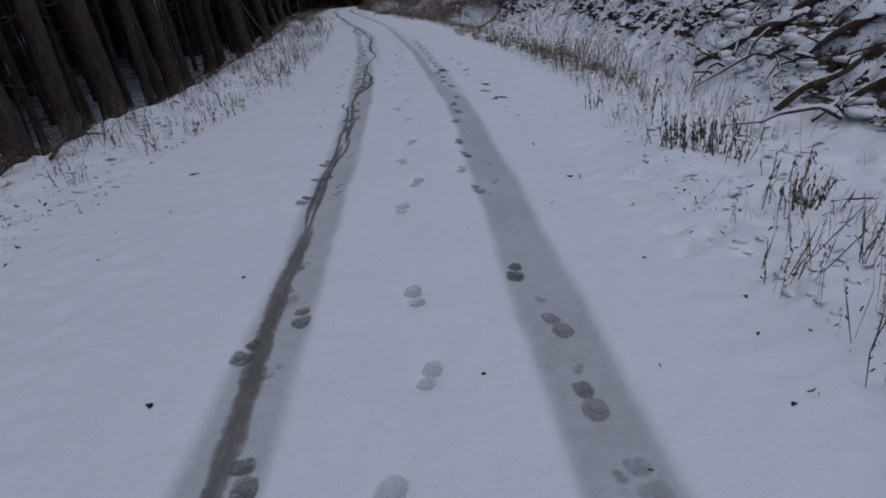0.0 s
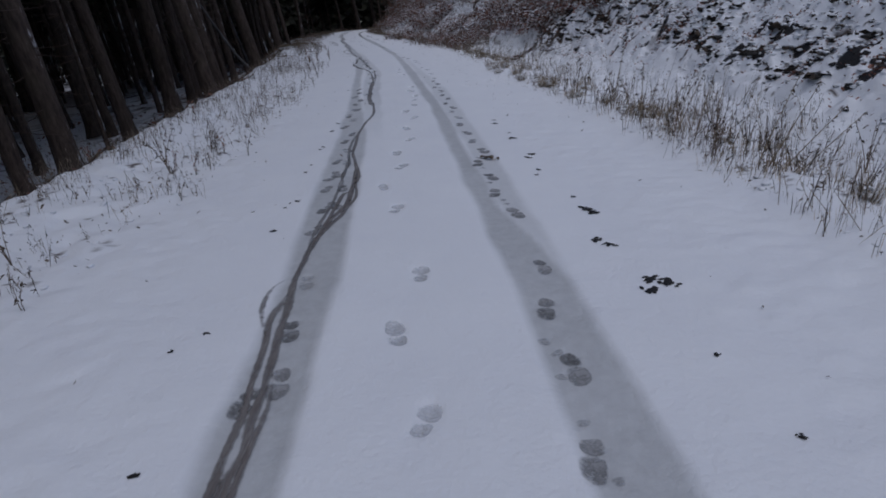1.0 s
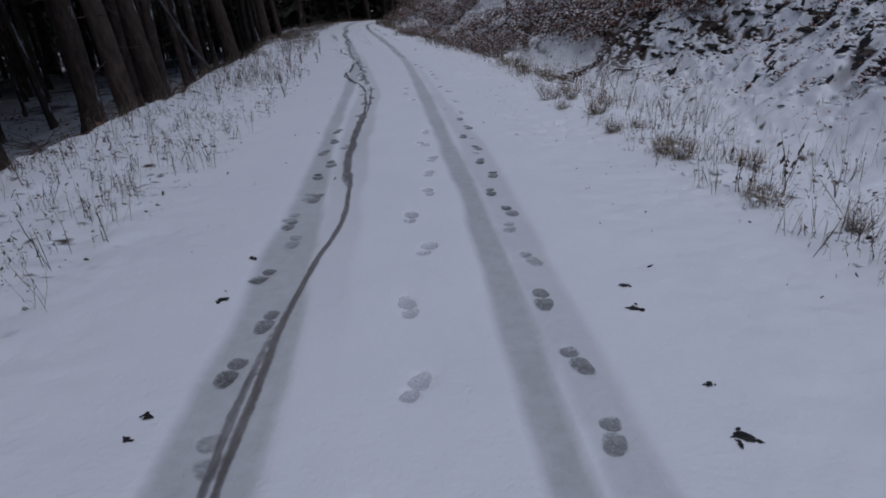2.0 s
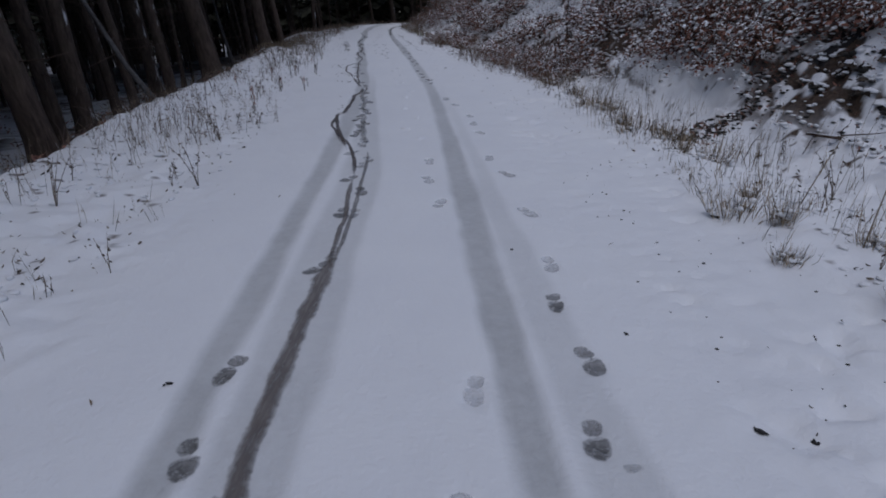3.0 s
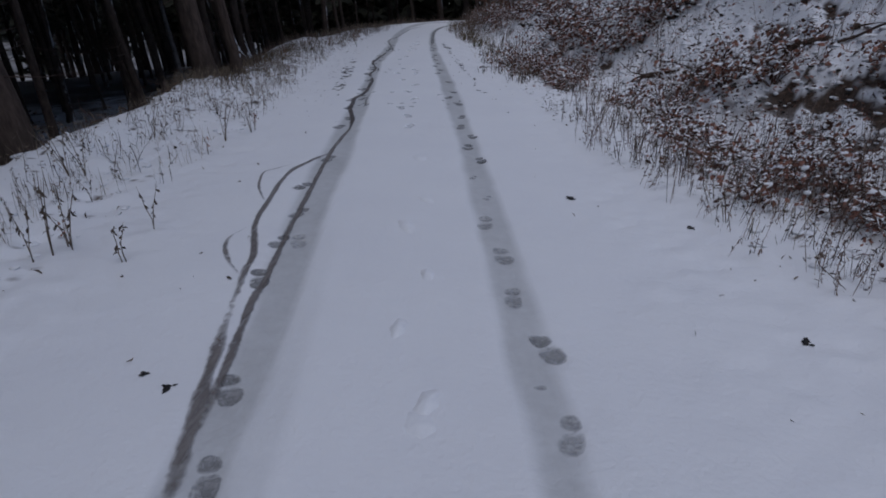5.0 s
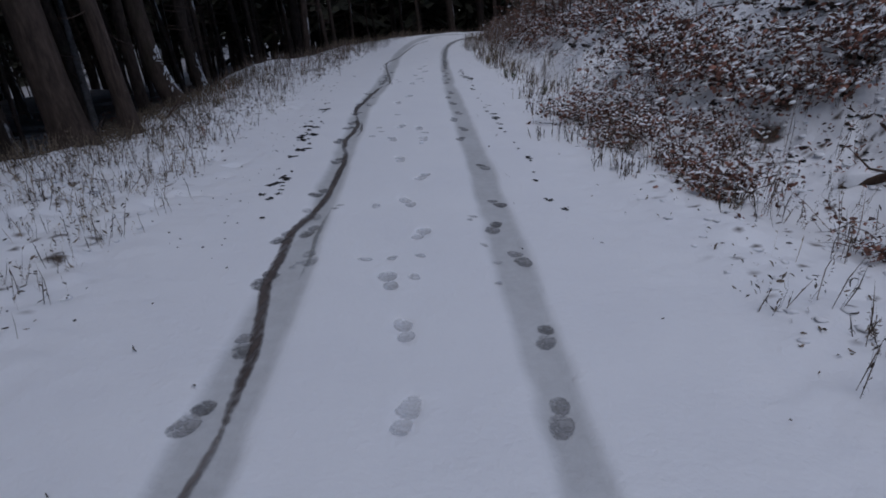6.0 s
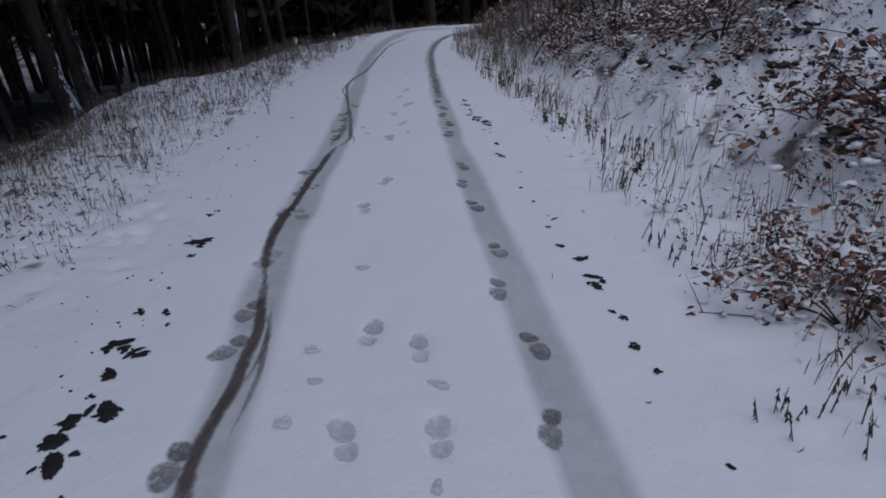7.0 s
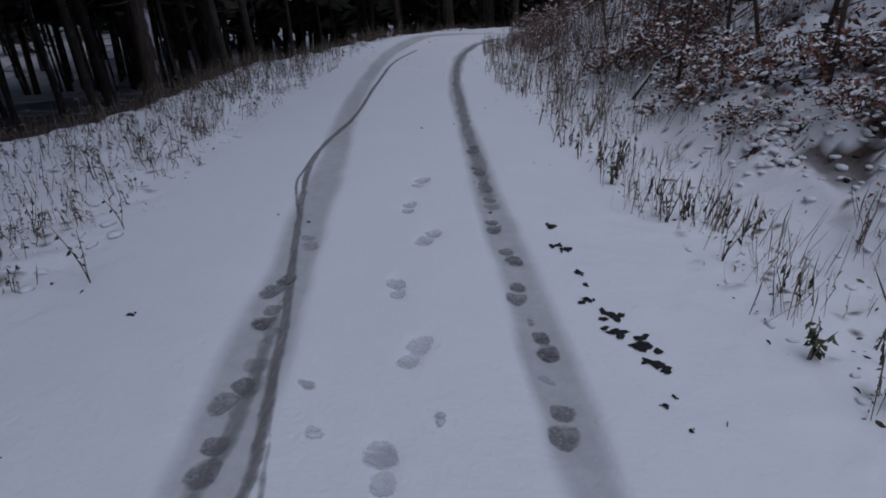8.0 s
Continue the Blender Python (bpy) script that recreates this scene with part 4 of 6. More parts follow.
# Flat dark patches among the leaves on the bank: along, across, size.
BANK_PATCHES = [(11.38, 5.70, 0.26), (11.35, 5.20, 0.22), (11.63, 4.93, 0.18), (13.80, 5.50, 0.24), (7.55, 4.38, 0.14), (9.22, 4.90, 0.2), (6.99, 4.90, 0.2), (6.28, 5.01, 0.16), (13.69, 5.49, 0.3), (14.42, 5.76, 0.3), (15.07, 5.92, 0.28), (15.05, 5.53, 0.3)]
BANK_PATCHES += [(15.52, 5.46, 0.3), (16.07, 5.32, 0.2), (17.30, 5.69, 0.26), (17.50, 5.54, 0.2), (13.17, 5.47, 0.34), (12.65, 5.38, 0.32), (13.20, 5.61, 0.3), (15.80, 6.02, 0.2), (18.31, 5.71, 0.2), (15.62, 5.51, 0.34), (17.02, 5.69, 0.24), (18.74, 5.80, 0.22)]
BANK_PATCHES += [(18.86, 5.53, 0.18), (24.91, 5.38, 0.26), (24.74, 5.51, 0.3), (24.63, 5.64, 0.34), (24.60, 5.79, 0.34), (24.64, 5.98, 0.34), (24.87, 5.28, 0.22), (24.92, 5.85, 0.3), (48.75, 2.82, 0.16), (46.94, 3.02, 0.13), (46.64, 3.06, 0.14), (46.91, 3.24, 0.1)]
BANK_PATCHES += [(46.87, 3.57, 0.18), (42.00, 3.67, 0.16), (46.08, 3.86, 0.14), (45.57, 3.87, 0.14), (44.11, 3.67, 0.16), (41.95, 3.59, 0.12), (40.53, 3.86, 0.16), (39.75, 3.71, 0.16), (30.22, 5.12, 0.2), (29.27, 4.41, 0.16), (45.6, 3.7, 0.12), (48.1, 3.3, 0.12)]
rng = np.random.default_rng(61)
while len(BANK_PATCHES) < 170:
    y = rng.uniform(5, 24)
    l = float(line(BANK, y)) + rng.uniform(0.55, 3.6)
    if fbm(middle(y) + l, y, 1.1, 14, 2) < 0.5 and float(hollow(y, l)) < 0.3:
        BANK_PATCHES.append((y, l, rng.uniform(0.08, 0.24)))
for y, l, size in BANK_PATCHES:
    dark_spot(y, l, size, "ragged dark patch lying on the snowy bank", "hollows in the bank")

# ---- verge grasses ----
def grass(name, label, side, count, tall, thick, flecks, seed, mat, along=(-1, 61), patchy=0.07):
    """Tufts of stems on one verge; flecks: how many withered leaves hang on a stem."""
    rng = np.random.default_rng(seed)
    made = Build()
    while count > 0:
        y = rng.uniform(*along)
        if side < -1:
            l = float(line(CREST, y)) + rng.normal(-0.15, 0.35)
        elif side > 0:
            lo, hi = float(line(VERGE_R, y)), float(line(BANK, y)) + 0.4
            if side > 1:
                lo, hi = float(line(BANK, y)) - (0.9 if y < 42 else 0.5), float(line(BANK, y)) + 2.2
            l = lo + (hi - lo) * rng.beta(1.1, 1.8) + rng.normal(0, 0.07)
        else:
            lo, hi = float(line(VERGE_L, y)), float(line(CREST, y)) - 0.5
            l = lo + (hi - lo) * rng.beta(1.5, 1.2) + rng.normal(0, 0.07)
        x = middle(y) + l
        if rng.random() > float(step(0.45, 0.60, fbm(x, y, 1.2, 50 + seed))) + patchy:
            continue
        if side == 1 and mat == STALK and (16 < y < 28 or 3 < y < 12 or 41 < y < 47) and rng.random() < 0.7:
            continue
        z = height(x, y) - 0.02
        lean0 = rng.normal(0, 0.07 if thick > 0.015 else 0.11, 2)
        for _ in range(rng.integers(2, 6)):
            px, py = x + rng.normal(0, 0.045), y + rng.normal(0, 0.045)
            h = tall * rng.uniform(0.3, 1.0) * (0.6 + 0.8 * float(vnoise(x, y, 2.5, 60)))
            lean = lean0 + rng.normal(0, 0.14 if rng.random() < 0.88 else 0.4, 2)
            made.blade((px, py, z), (px + lean[0] * h, py + lean[1] * h, z + h), thick * rng.uniform(0.5, 1.2), rng.normal(0, 0.06))
            for _ in range(rng.poisson(flecks)):
                u = rng.uniform(0.25, 1.0)
                q = Vector((px + lean[0] * h * u, py + lean[1] * h * u, z + h * u))
                d = Vector((rng.normal(0, 0.02), rng.normal(0, 0.02), rng.uniform(-0.055, 0.035)))
                made.blade(q, q + d * 0.8, rng.uniform(0.004, 0.012), 0.15)
            count -= 1
    return tagged(new(name, made.mesh(name, mat, False)), label, "grass", kind="stuff")


grass("dry_grass", "fine pale straw-coloured grass standing in the snowy verge", 1, 3300, 0.34, 0.006, 0.3, 1, STRAW)
grass("dry_grass", "low matted tan grass at the edge of the snowy verge", 1, 1300, 0.2, 0.006, 0.3, 6, STRAW, (17, 28), 0.1)
grass("withered_stalks", "dark withered stalks with shrivelled leaves in the verge", 1, 2600, 0.38, 0.009, 5.0, 2, STALK)
grass("withered_stalks", "sparse dark withered stalks in the snowy verge", -1, 4200, 0.34, 0.006, 3.5, 3, STALK)
grass("withered_stalks", "thick stand of withered stalks along the verge crest", -1, 3800, 0.26, 0.0048, 3.0, 4, STALK, (34, 60), 0.4)
grass("dry_grass", "close thin pale grass and stalks in verge snow", -1, 2000, 0.3, 0.005, 1.2, 22, STRAW, (35.5, 44), 0.6)
grass("withered_stalks", "close fine withered stalks in the roadside snow", -1, 1500, 0.27, 0.006, 3.0, 23, STALK, (38, 43), 0.7)
grass("withered_stalks", "close stand of dark withered stalks in verge snow", -1, 1100, 0.28, 0.0055, 4.0, 21, STALK, (36.5, 47), 0.6)
grass("dry_grass", "thin dry grass standing in the snowy verge", -1, 2600, 0.28, 0.005, 0.2, 5, STRAW)
grass("thicket", "brown dead brush along the edge of the woods", -2, 1300, 0.26, 0.006, 3.5, 18, THICKET, (42, 60), 0.5)
grass("thicket", "sparse brown brush on the crest above the woods", -2, 620, 0.24, 0.005, 2.5, 20, THICKET, (5, 36), 0.15)
grass("withered_stalks", "dense grey-brown weeds standing on the verge crest", -1, 900, 0.22, 0.006, 4.0, 19, THICKET, (43, 50), 0.4)
grass("tall_grass", "tall thin straw stalks standing above the verge grass", 1, 260, 0.8, 0.004, 0.4, 9, STRAW, (12, 30), 0.1)
grass("dry_grass", "dense tan grass heaped with snow in the verge", 1, 1100, 0.2, 0.005, 0.4, 10, TAN, (9, 17), 0.02)
grass("thicket", "grey-brown thicket of thin leafy stems along bank's foot", 2, 1300, 0.7, 0.007, 7.0, 15, THICKET, (28, 42), 0.2)
grass("thicket", "low thicket of thin leafy stems at the verge", 1, 900, 0.5, 0.006, 6.0, 17, THICKET, (28.3, 34), 0.4)
grass("dry_grass", "sparse dry grass at the verge's near edge", 1, 420, 0.22, 0.005, 0.8, 26, STRAW, (8.7, 12.5), 0.15)
grass("withered_stalks", "dark weed stems among dry verge grass", 1, 170, 0.36, 0.006, 4.0, 27, THICKET, (9.3, 13), 0.15)
grass("thicket", "dense grey-brown thicket of thin leafy stems on bank", 2, 2400, 0.8, 0.007, 8.0, 16, THICKET, (48.6, 60), 0.4)


# ---- tufts: dense clumps of tan grass along the verge ----
def grass_tuft(seed, wide, tall):
    rng = np.random.default_rng(seed)
    root = new("grass_tuft")
    blades, snow = Build(), Build()
    for _ in range(130):
        w, r = rng.uniform(0, 6.3), wide * rng.random() ** 0.7
        p = Vector((math.cos(w) * r, math.sin(w) * r, -0.02))
        h = tall * rng.uniform(0.35, 1.0)
        d = Vector((math.cos(w), math.sin(w), 0)) * rng.uniform(0, 0.5) * h + Vector((rng.normal(0, 0.2) * h, rng.normal(0, 0.2) * h, h))
        blades.blade(p, p + d, rng.uniform(0.0025, 0.006), rng.normal(0, 0.12))
    for _ in range(12):
        w, r = rng.uniform(0, 6.3), wide * rng.random()
        n = rng.uniform(0.012, 0.035)
        snow.blob((math.cos(w) * r, math.sin(w) * r, rng.uniform(0.01, tall * 0.4)), n * 1.4, n, n * 0.6)
    part("foliage", blades.mesh("foliage", TAN, False), root, kind="stuff")
    part("snow_cover", snow.mesh("snow_cover", CAP), root, "snow caught in the grass", "stuff")
    return tagged(root, "dense tuft of dry tan grass in verge snow", "grass tuft", "grass tufts along the verge")


TUFTS = [grass_tuft(s, w, h) for s, w, h in ((81, 0.11, 0.2), (82, 0.16, 0.26), (83, 0.08, 0.3))]
rng = np.random.default_rng(84)
for i in range(44):
    y = rng.uniform(9.5, 29.5)
    l = 2.65 + 0.06 * abs(y - 20) + abs(rng.normal(0, 0.42))
    k = rng.uniform(0.7, 1.25)
    m = Matrix.Translation(on(y, l, -0.01)) @ Matrix.Rotation(rng.uniform(0, 6.3), 4, "Z") @ Matrix.Diagonal((k, k, k, 1))
    made = TUFTS[i] if i < 3 else copy_thing(TUFTS[int(rng.integers(0, 3))], m)
    made.matrix_basis = m


# ---- weeds: single larger withered plants ----
def weed(seed, tall, leafy):
    rng = np.random.default_rng(seed)
    root = new("weed")
    stem, leaves = Build(), Build()
    for s in range(int(rng.integers(2, 5))):
        d = rng.normal(0, 0.16, 2)
        pts = [Vector((d[0] * tall * u ** 1.4 + rng.normal(0, 0.008), d[1] * tall * u ** 1.4, tall * u * (1 - 0.12 * u))) for u in (0, 0.25, 0.5, 0.75, 1.0)]
        stem.tube(pts, [0.005, 0.004, 0.0035, 0.003, 0.0015], 5)
        for _ in range(leafy):
            i = int(rng.integers(1, 4))
            q = pts[i].lerp(pts[i + 1], rng.random())
            w = rng.uniform(0, 6.3)
            n = rng.uniform(0.025, 0.06)
            leaves.blade(q, q + Vector((math.cos(w) * n * 0.7, math.sin(w) * n * 0.7, -n * rng.uniform(0.2, 1.1))), n * 0.45, 0.2)
    stems = part("stem", stem.mesh("stem", STALK), root)
    part("foliage", leaves.mesh("foliage", {12: LEAF, 15: GREEN}.get(seed, DARK_LEAF), False), stems, kind="stuff")
    return tagged(root, "small weed with yellow-green winter leaves in verge snow" if seed == 15 else "withered brown weed with drooping leaves in verge snow", "weed", "weeds along the verges")


WEEDS = [weed(s, t, n) for s, t, n in ((11, 0.5, 7), (12, 0.4, 9), (13, 0.6, 5), (14, 0.32, 8))]
spots = [(6.46, -3.00), (8.59, -2.56), (8.23, -2.75), (7.36, -2.76), (6.65, -2.99), (7.48, -2.77), (8.44, -2.61), (7.95, -2.69), (11.15, -2.27), (12.48, -2.88), (13.25, -2.55), (9.67, -3.04), (8.93, -2.51), (13.14, -2.44), (13.09, -2.33), (12.90, -1.99), (11.96, -2.59), (12.44, -2.75)]
spots += [(12.15, -2.43), (19.79, -1.74), (21.53, -2.00), (21.58, -1.77), (21.56, -2.97), (27.79, -3.04), (23.31, -2.09), (24.09, -2.05), (24.10, -1.79), (21.91, -2.11), (23.18, -2.33), (26.29, -2.31), (26.65, -2.34), (25.43, -2.16), (26.00, -2.29), (26.95, -2.34), (30.13, -2.20), (31.52, -2.90)]
spots += [(27.39, -2.10), (30.09, -2.14), (30.50, -1.75), (29.16, -2.61), (28.24, -1.71), (29.40, -2.20), (29.98, -1.72), (27.58, -1.68), (27.31, -2.12), (27.71, -2.13), (33.60, -1.86), (32.45, -2.05), (32.99, -2.04), (33.43, -1.86), (32.87, -2.74), (45.07, -1.67), (44.42, -1.55), (44.26, -1.88), (44.96, -2.21)]
rng = np.random.default_rng(33)
while len(spots) < 130:
    y = rng.uniform(2, 58)
    spots.append((y, float(line(VERGE_L, y)) - rng.uniform(0.3, 2.0)) if rng.random() < 0.55 else (y, float(line(VERGE_R, y)) + rng.uniform(0.2, 1.6)))
for i, (y, l) in enumerate(spots):
    k = rng.uniform(0.55, 0.9) if i < 55 else rng.uniform(0.5, 0.9)
    m = Matrix.Translation(on(y, l, -0.01)) @ Matrix.Rotation(rng.uniform(0, 6.3), 4, "Z") @ Matrix.Diagonal((k, k, k, 1))
    made = WEEDS[i] if i < 4 else copy_thing(WEEDS[int(rng.integers(0, 4))], m)
    made.matrix_basis = m


for k, (y, l) in enumerate(((44.3, 1.92), (44.0, 2.05), (42.6, 2.35), (46.5, 1.75))):
    plant = weed(15, 0.22, 9) if k == 0 else copy_thing(plant, Matrix())
    plant.matrix_basis = Matrix.Translation(on(y, l, -0.01)) @ Matrix.Rotation(1.7 * k, 4, "Z")


rng = np.random.default_rng(36)
for i in range(16):
    y, k = rng.uniform(10.5, 16.5), rng.uniform(0.75, 1.3)
    m = Matrix.Translation(on(y, rng.uniform(2.9, 3.9), -0.01)) @ Matrix.Rotation(rng.uniform(0, 6.3), 4, "Z") @ Matrix.Diagonal((0.8 * k, 0.8 * k, k, 1))
    copy_thing(WEEDS[(0, 2, 3)[i % 3]], m).matrix_basis = m
for y, l, k in ((29.98, -2.21, 1.25), (29.9, -2.3, 0.95), (30.1, -2.15, 1.05)):
    m = Matrix.Translation(on(y, l, -0.01)) @ Matrix.Rotation(9 * l, 4, "Z") @ Matrix.Diagonal((0.8 * k, 0.8 * k, k, 1))
    copy_thing(WEEDS[0], m).matrix_basis = m


# ---- seed stalks: stiff dark stems hung with shrivelled leaves ----
def seed_stalk(seed, tall, count):
    rng = np.random.default_rng(seed)
    root = new("seed_stalk")
    leaves = Build()
    for s in range(count):
        stem = Build()
        p = Vector((rng.normal(0, 0.07), rng.normal(0, 0.07), -0.02))
        h = tall * rng.uniform(0.6, 1.0)
        d = Vector((rng.normal(0, 0.05), rng.normal(0, 0.05), h))
        stem.tube([p, p + d * 0.5, p + d], [0.0045, 0.004, 0.002], 5)
        for _ in range(6):
            q = p + d * rng.uniform(0.35, 1.0)
            w, n = rng.uniform(0, 6.3), rng.uniform(0.03, 0.06)
            leaves.blade(q, q + Vector((math.cos(w) * n * 0.3, math.sin(w) * n * 0.3, -n)), n * 0.32, 0.15)
        part("stem", stem.mesh("stem", STALK), root)
    part("foliage", leaves.mesh("foliage", DARK_LEAF, False), root, "shrivelled dark leaves", "stuff")
    return tagged(root, "clump of stiff dark seed stalks in verge snow", "seed stalks", "seed stalks along the verge")


STALKS = [seed_stalk(s, t, n) for s, t, n in ((91, 0.34, 4), (92, 0.28, 6), (93, 0.4, 3))]
spots = [(7.60, 2.40), (5.69, 2.63), (5.42, 2.70), (5.42, 2.90), (5.69, 3.20), (4.97, 2.93), (5.43, 3.01), (3.73, 2.65), (3.91, 2.88), (4.36, 3.07), (6.04, 2.77), (5.85, 3.05), (44.55, 2.44), (44.45, 2.54), (43.69, 2.31), (43.41, 2.30), (43.33, 2.36), (43.35, 2.48), (43.47, 2.66), (43.32, 2.69)]
spots += [(44.87, 2.15), (46.03, 2.31), (46.30, 2.00), (46.86, 1.86), (47.14, 1.71), (45.86, 1.97), (45.80, 2.07), (45.82, 2.20), (45.84, 2.33), (45.86, 2.47), (46.91, 1.87), (47.14, 2.04), (47.00, 1.80), (47.52, 1.64), (48.36, 1.60)]
spots += [(39.29, 1.83), (39.05, 1.91), (39.23, 2.14), (39.07, 2.24), (38.02, 1.87), (39.01, 2.46), (38.46, 2.32), (37.65, 2.04), (40.70, 1.82), (40.74, 2.05), (41.95, 1.96), (37.76, 2.18), (29.44, 3.69), (30.17, 3.51)]
rng = np.random.default_rng(94)
for y, l in spots[:]:
    spots += [(y + rng.normal(0, 0.2), l + rng.normal(0, 0.12)) for _ in range(0 if y > 42 else 1)]
for i, (y, l) in enumerate(spots):
    k = (rng.uniform(0.75, 1.15)) * (0.72 if 36 < y < 43 else 1.0)
    m = Matrix.Translation(on(y, l, -0.01)) @ Matrix.Rotation(rng.uniform(0, 6.3), 4, "Z") @ Matrix.Diagonal((k, k, k, 1))
    made = STALKS[i] if i < 3 else copy_thing(STALKS[int(rng.integers(0, 3))], m)
    made.matrix_basis = m


# ---- tall bare stems leaning over the verge ----
def tall_stem(y, l, reach, tall, seed):
    rng = np.random.default_rng(seed)
    root = new("tall_stem")
    root.location = on(y, l, -0.02)
    stem, leaves = Build(), Build()
    tip = Vector((reach[0], reach[1], tall))
    pts = [tip * u + Vector((0, 0, 0.08 * tall * u * (1 - u))) for u in (0, 0.25, 0.5, 0.75, 1.0)]
    stem.tube(pts, [0.006, 0.005, 0.0045, 0.0035, 0.002], 6)
    for _ in range(14):
        q = tip * rng.uniform(0.75, 1.0)
        n = rng.uniform(0.02, 0.05)
        leaves.blade(q, q + Vector((rng.normal(0, 0.6) * n, rng.normal(0, 0.6) * n, -n * 0.6)), n * 0.4, 0.15)
    stalk = part("stem", stem.mesh("stem", STRAW), root)
    part("seed_head", leaves.mesh("seed_head", DARK_LEAF, False), stalk, "dark dry seed head", "stuff")
    return tagged(root, "tall dry straw-coloured stem leaning over the verge", "stem", "tall stems along the verge")


for k, (y, l, reach, tall) in enumerate(((11.2, 3.42, (0.42, 0.1), 0.78), (11.05, 3.45, (0.5, 0.0), 0.6), (11.3, 3.38, (0.36, 0.15), 0.85), (10.9, 3.5, (0.55, 0.05), 0.55), (12.3, 3.25, (0.2, 0.1), 0.8), (13.4, 3.1, (0.05, 0.2), 0.75), (12.8, 3.3, (0.3, 0.1), 0.7),
                                             (20.4, 3.3, (0.12, 0.1), 0.62), (21.4, 3.5, (0.2, 0.0), 0.6), (19.6, 3.4, (0.15, 0.1), 0.66), (26.2, 3.5, (0.1, 0.1), 0.7), (26.0, 3.3, (0.2, -0.1), 0.6), (14.6, 3.2, (0.1, 0.0), 0.9))):
    tall_stem(y, l, reach, tall, 800 + k)


# ---- a fallen leaf in the wheel track ----
def fallen_leaf(y, l, size, turn, seed):
    rng = np.random.default_rng(seed)
    root = new("fallen_leaf")
    root.location = on(y, l, 0.012)
    root.rotation_euler = (0.15, 0.1, turn)
    v, f = [], []
    for i in range(7):
        u = i / 6
        wide = size * 0.42 * math.sin(math.pi * min(1.0, 0.08 + u * 0.92)) ** 0.7 + 0.002
        for k, a in enumerate((-1.0, -0.5, 0.0, 0.5, 1.0)):
            v.append((wide * a, size * (u - 0.5), size * (0.28 * a * a + 0.12 * math.sin(5 * u)) + rng.normal(0, 0.002)))
        if i:
            f += [(5 * i - 5 + k, 5 * i - 4 + k, 5 * i + 1 + k, 5 * i + k) for k in range(4)]
    stalk = Build()
    stalk.tube([(0, -size * 0.5, 0), (0.01, -size * 0.8, 0.01)], [0.002, 0.0012], 5)
    part("blade", mesh_of("blade", v, f, STALK), root)
    part("leaf_stalk", stalk.mesh("leaf_stalk", LEAF), root)
    return tagged(root, "curled brown leaf lying on the packed wheel track", "leaf", "fallen leaves on the road")


for k, (y, l, size, turn) in enumerate(((12.07, 0.88, 0.10, 0.9), (12.14, 0.82, 0.06, 2.2), (12.02, 0.97, 0.045, 4.0))):
    fallen_leaf(y, l, size, turn, 820 + k)


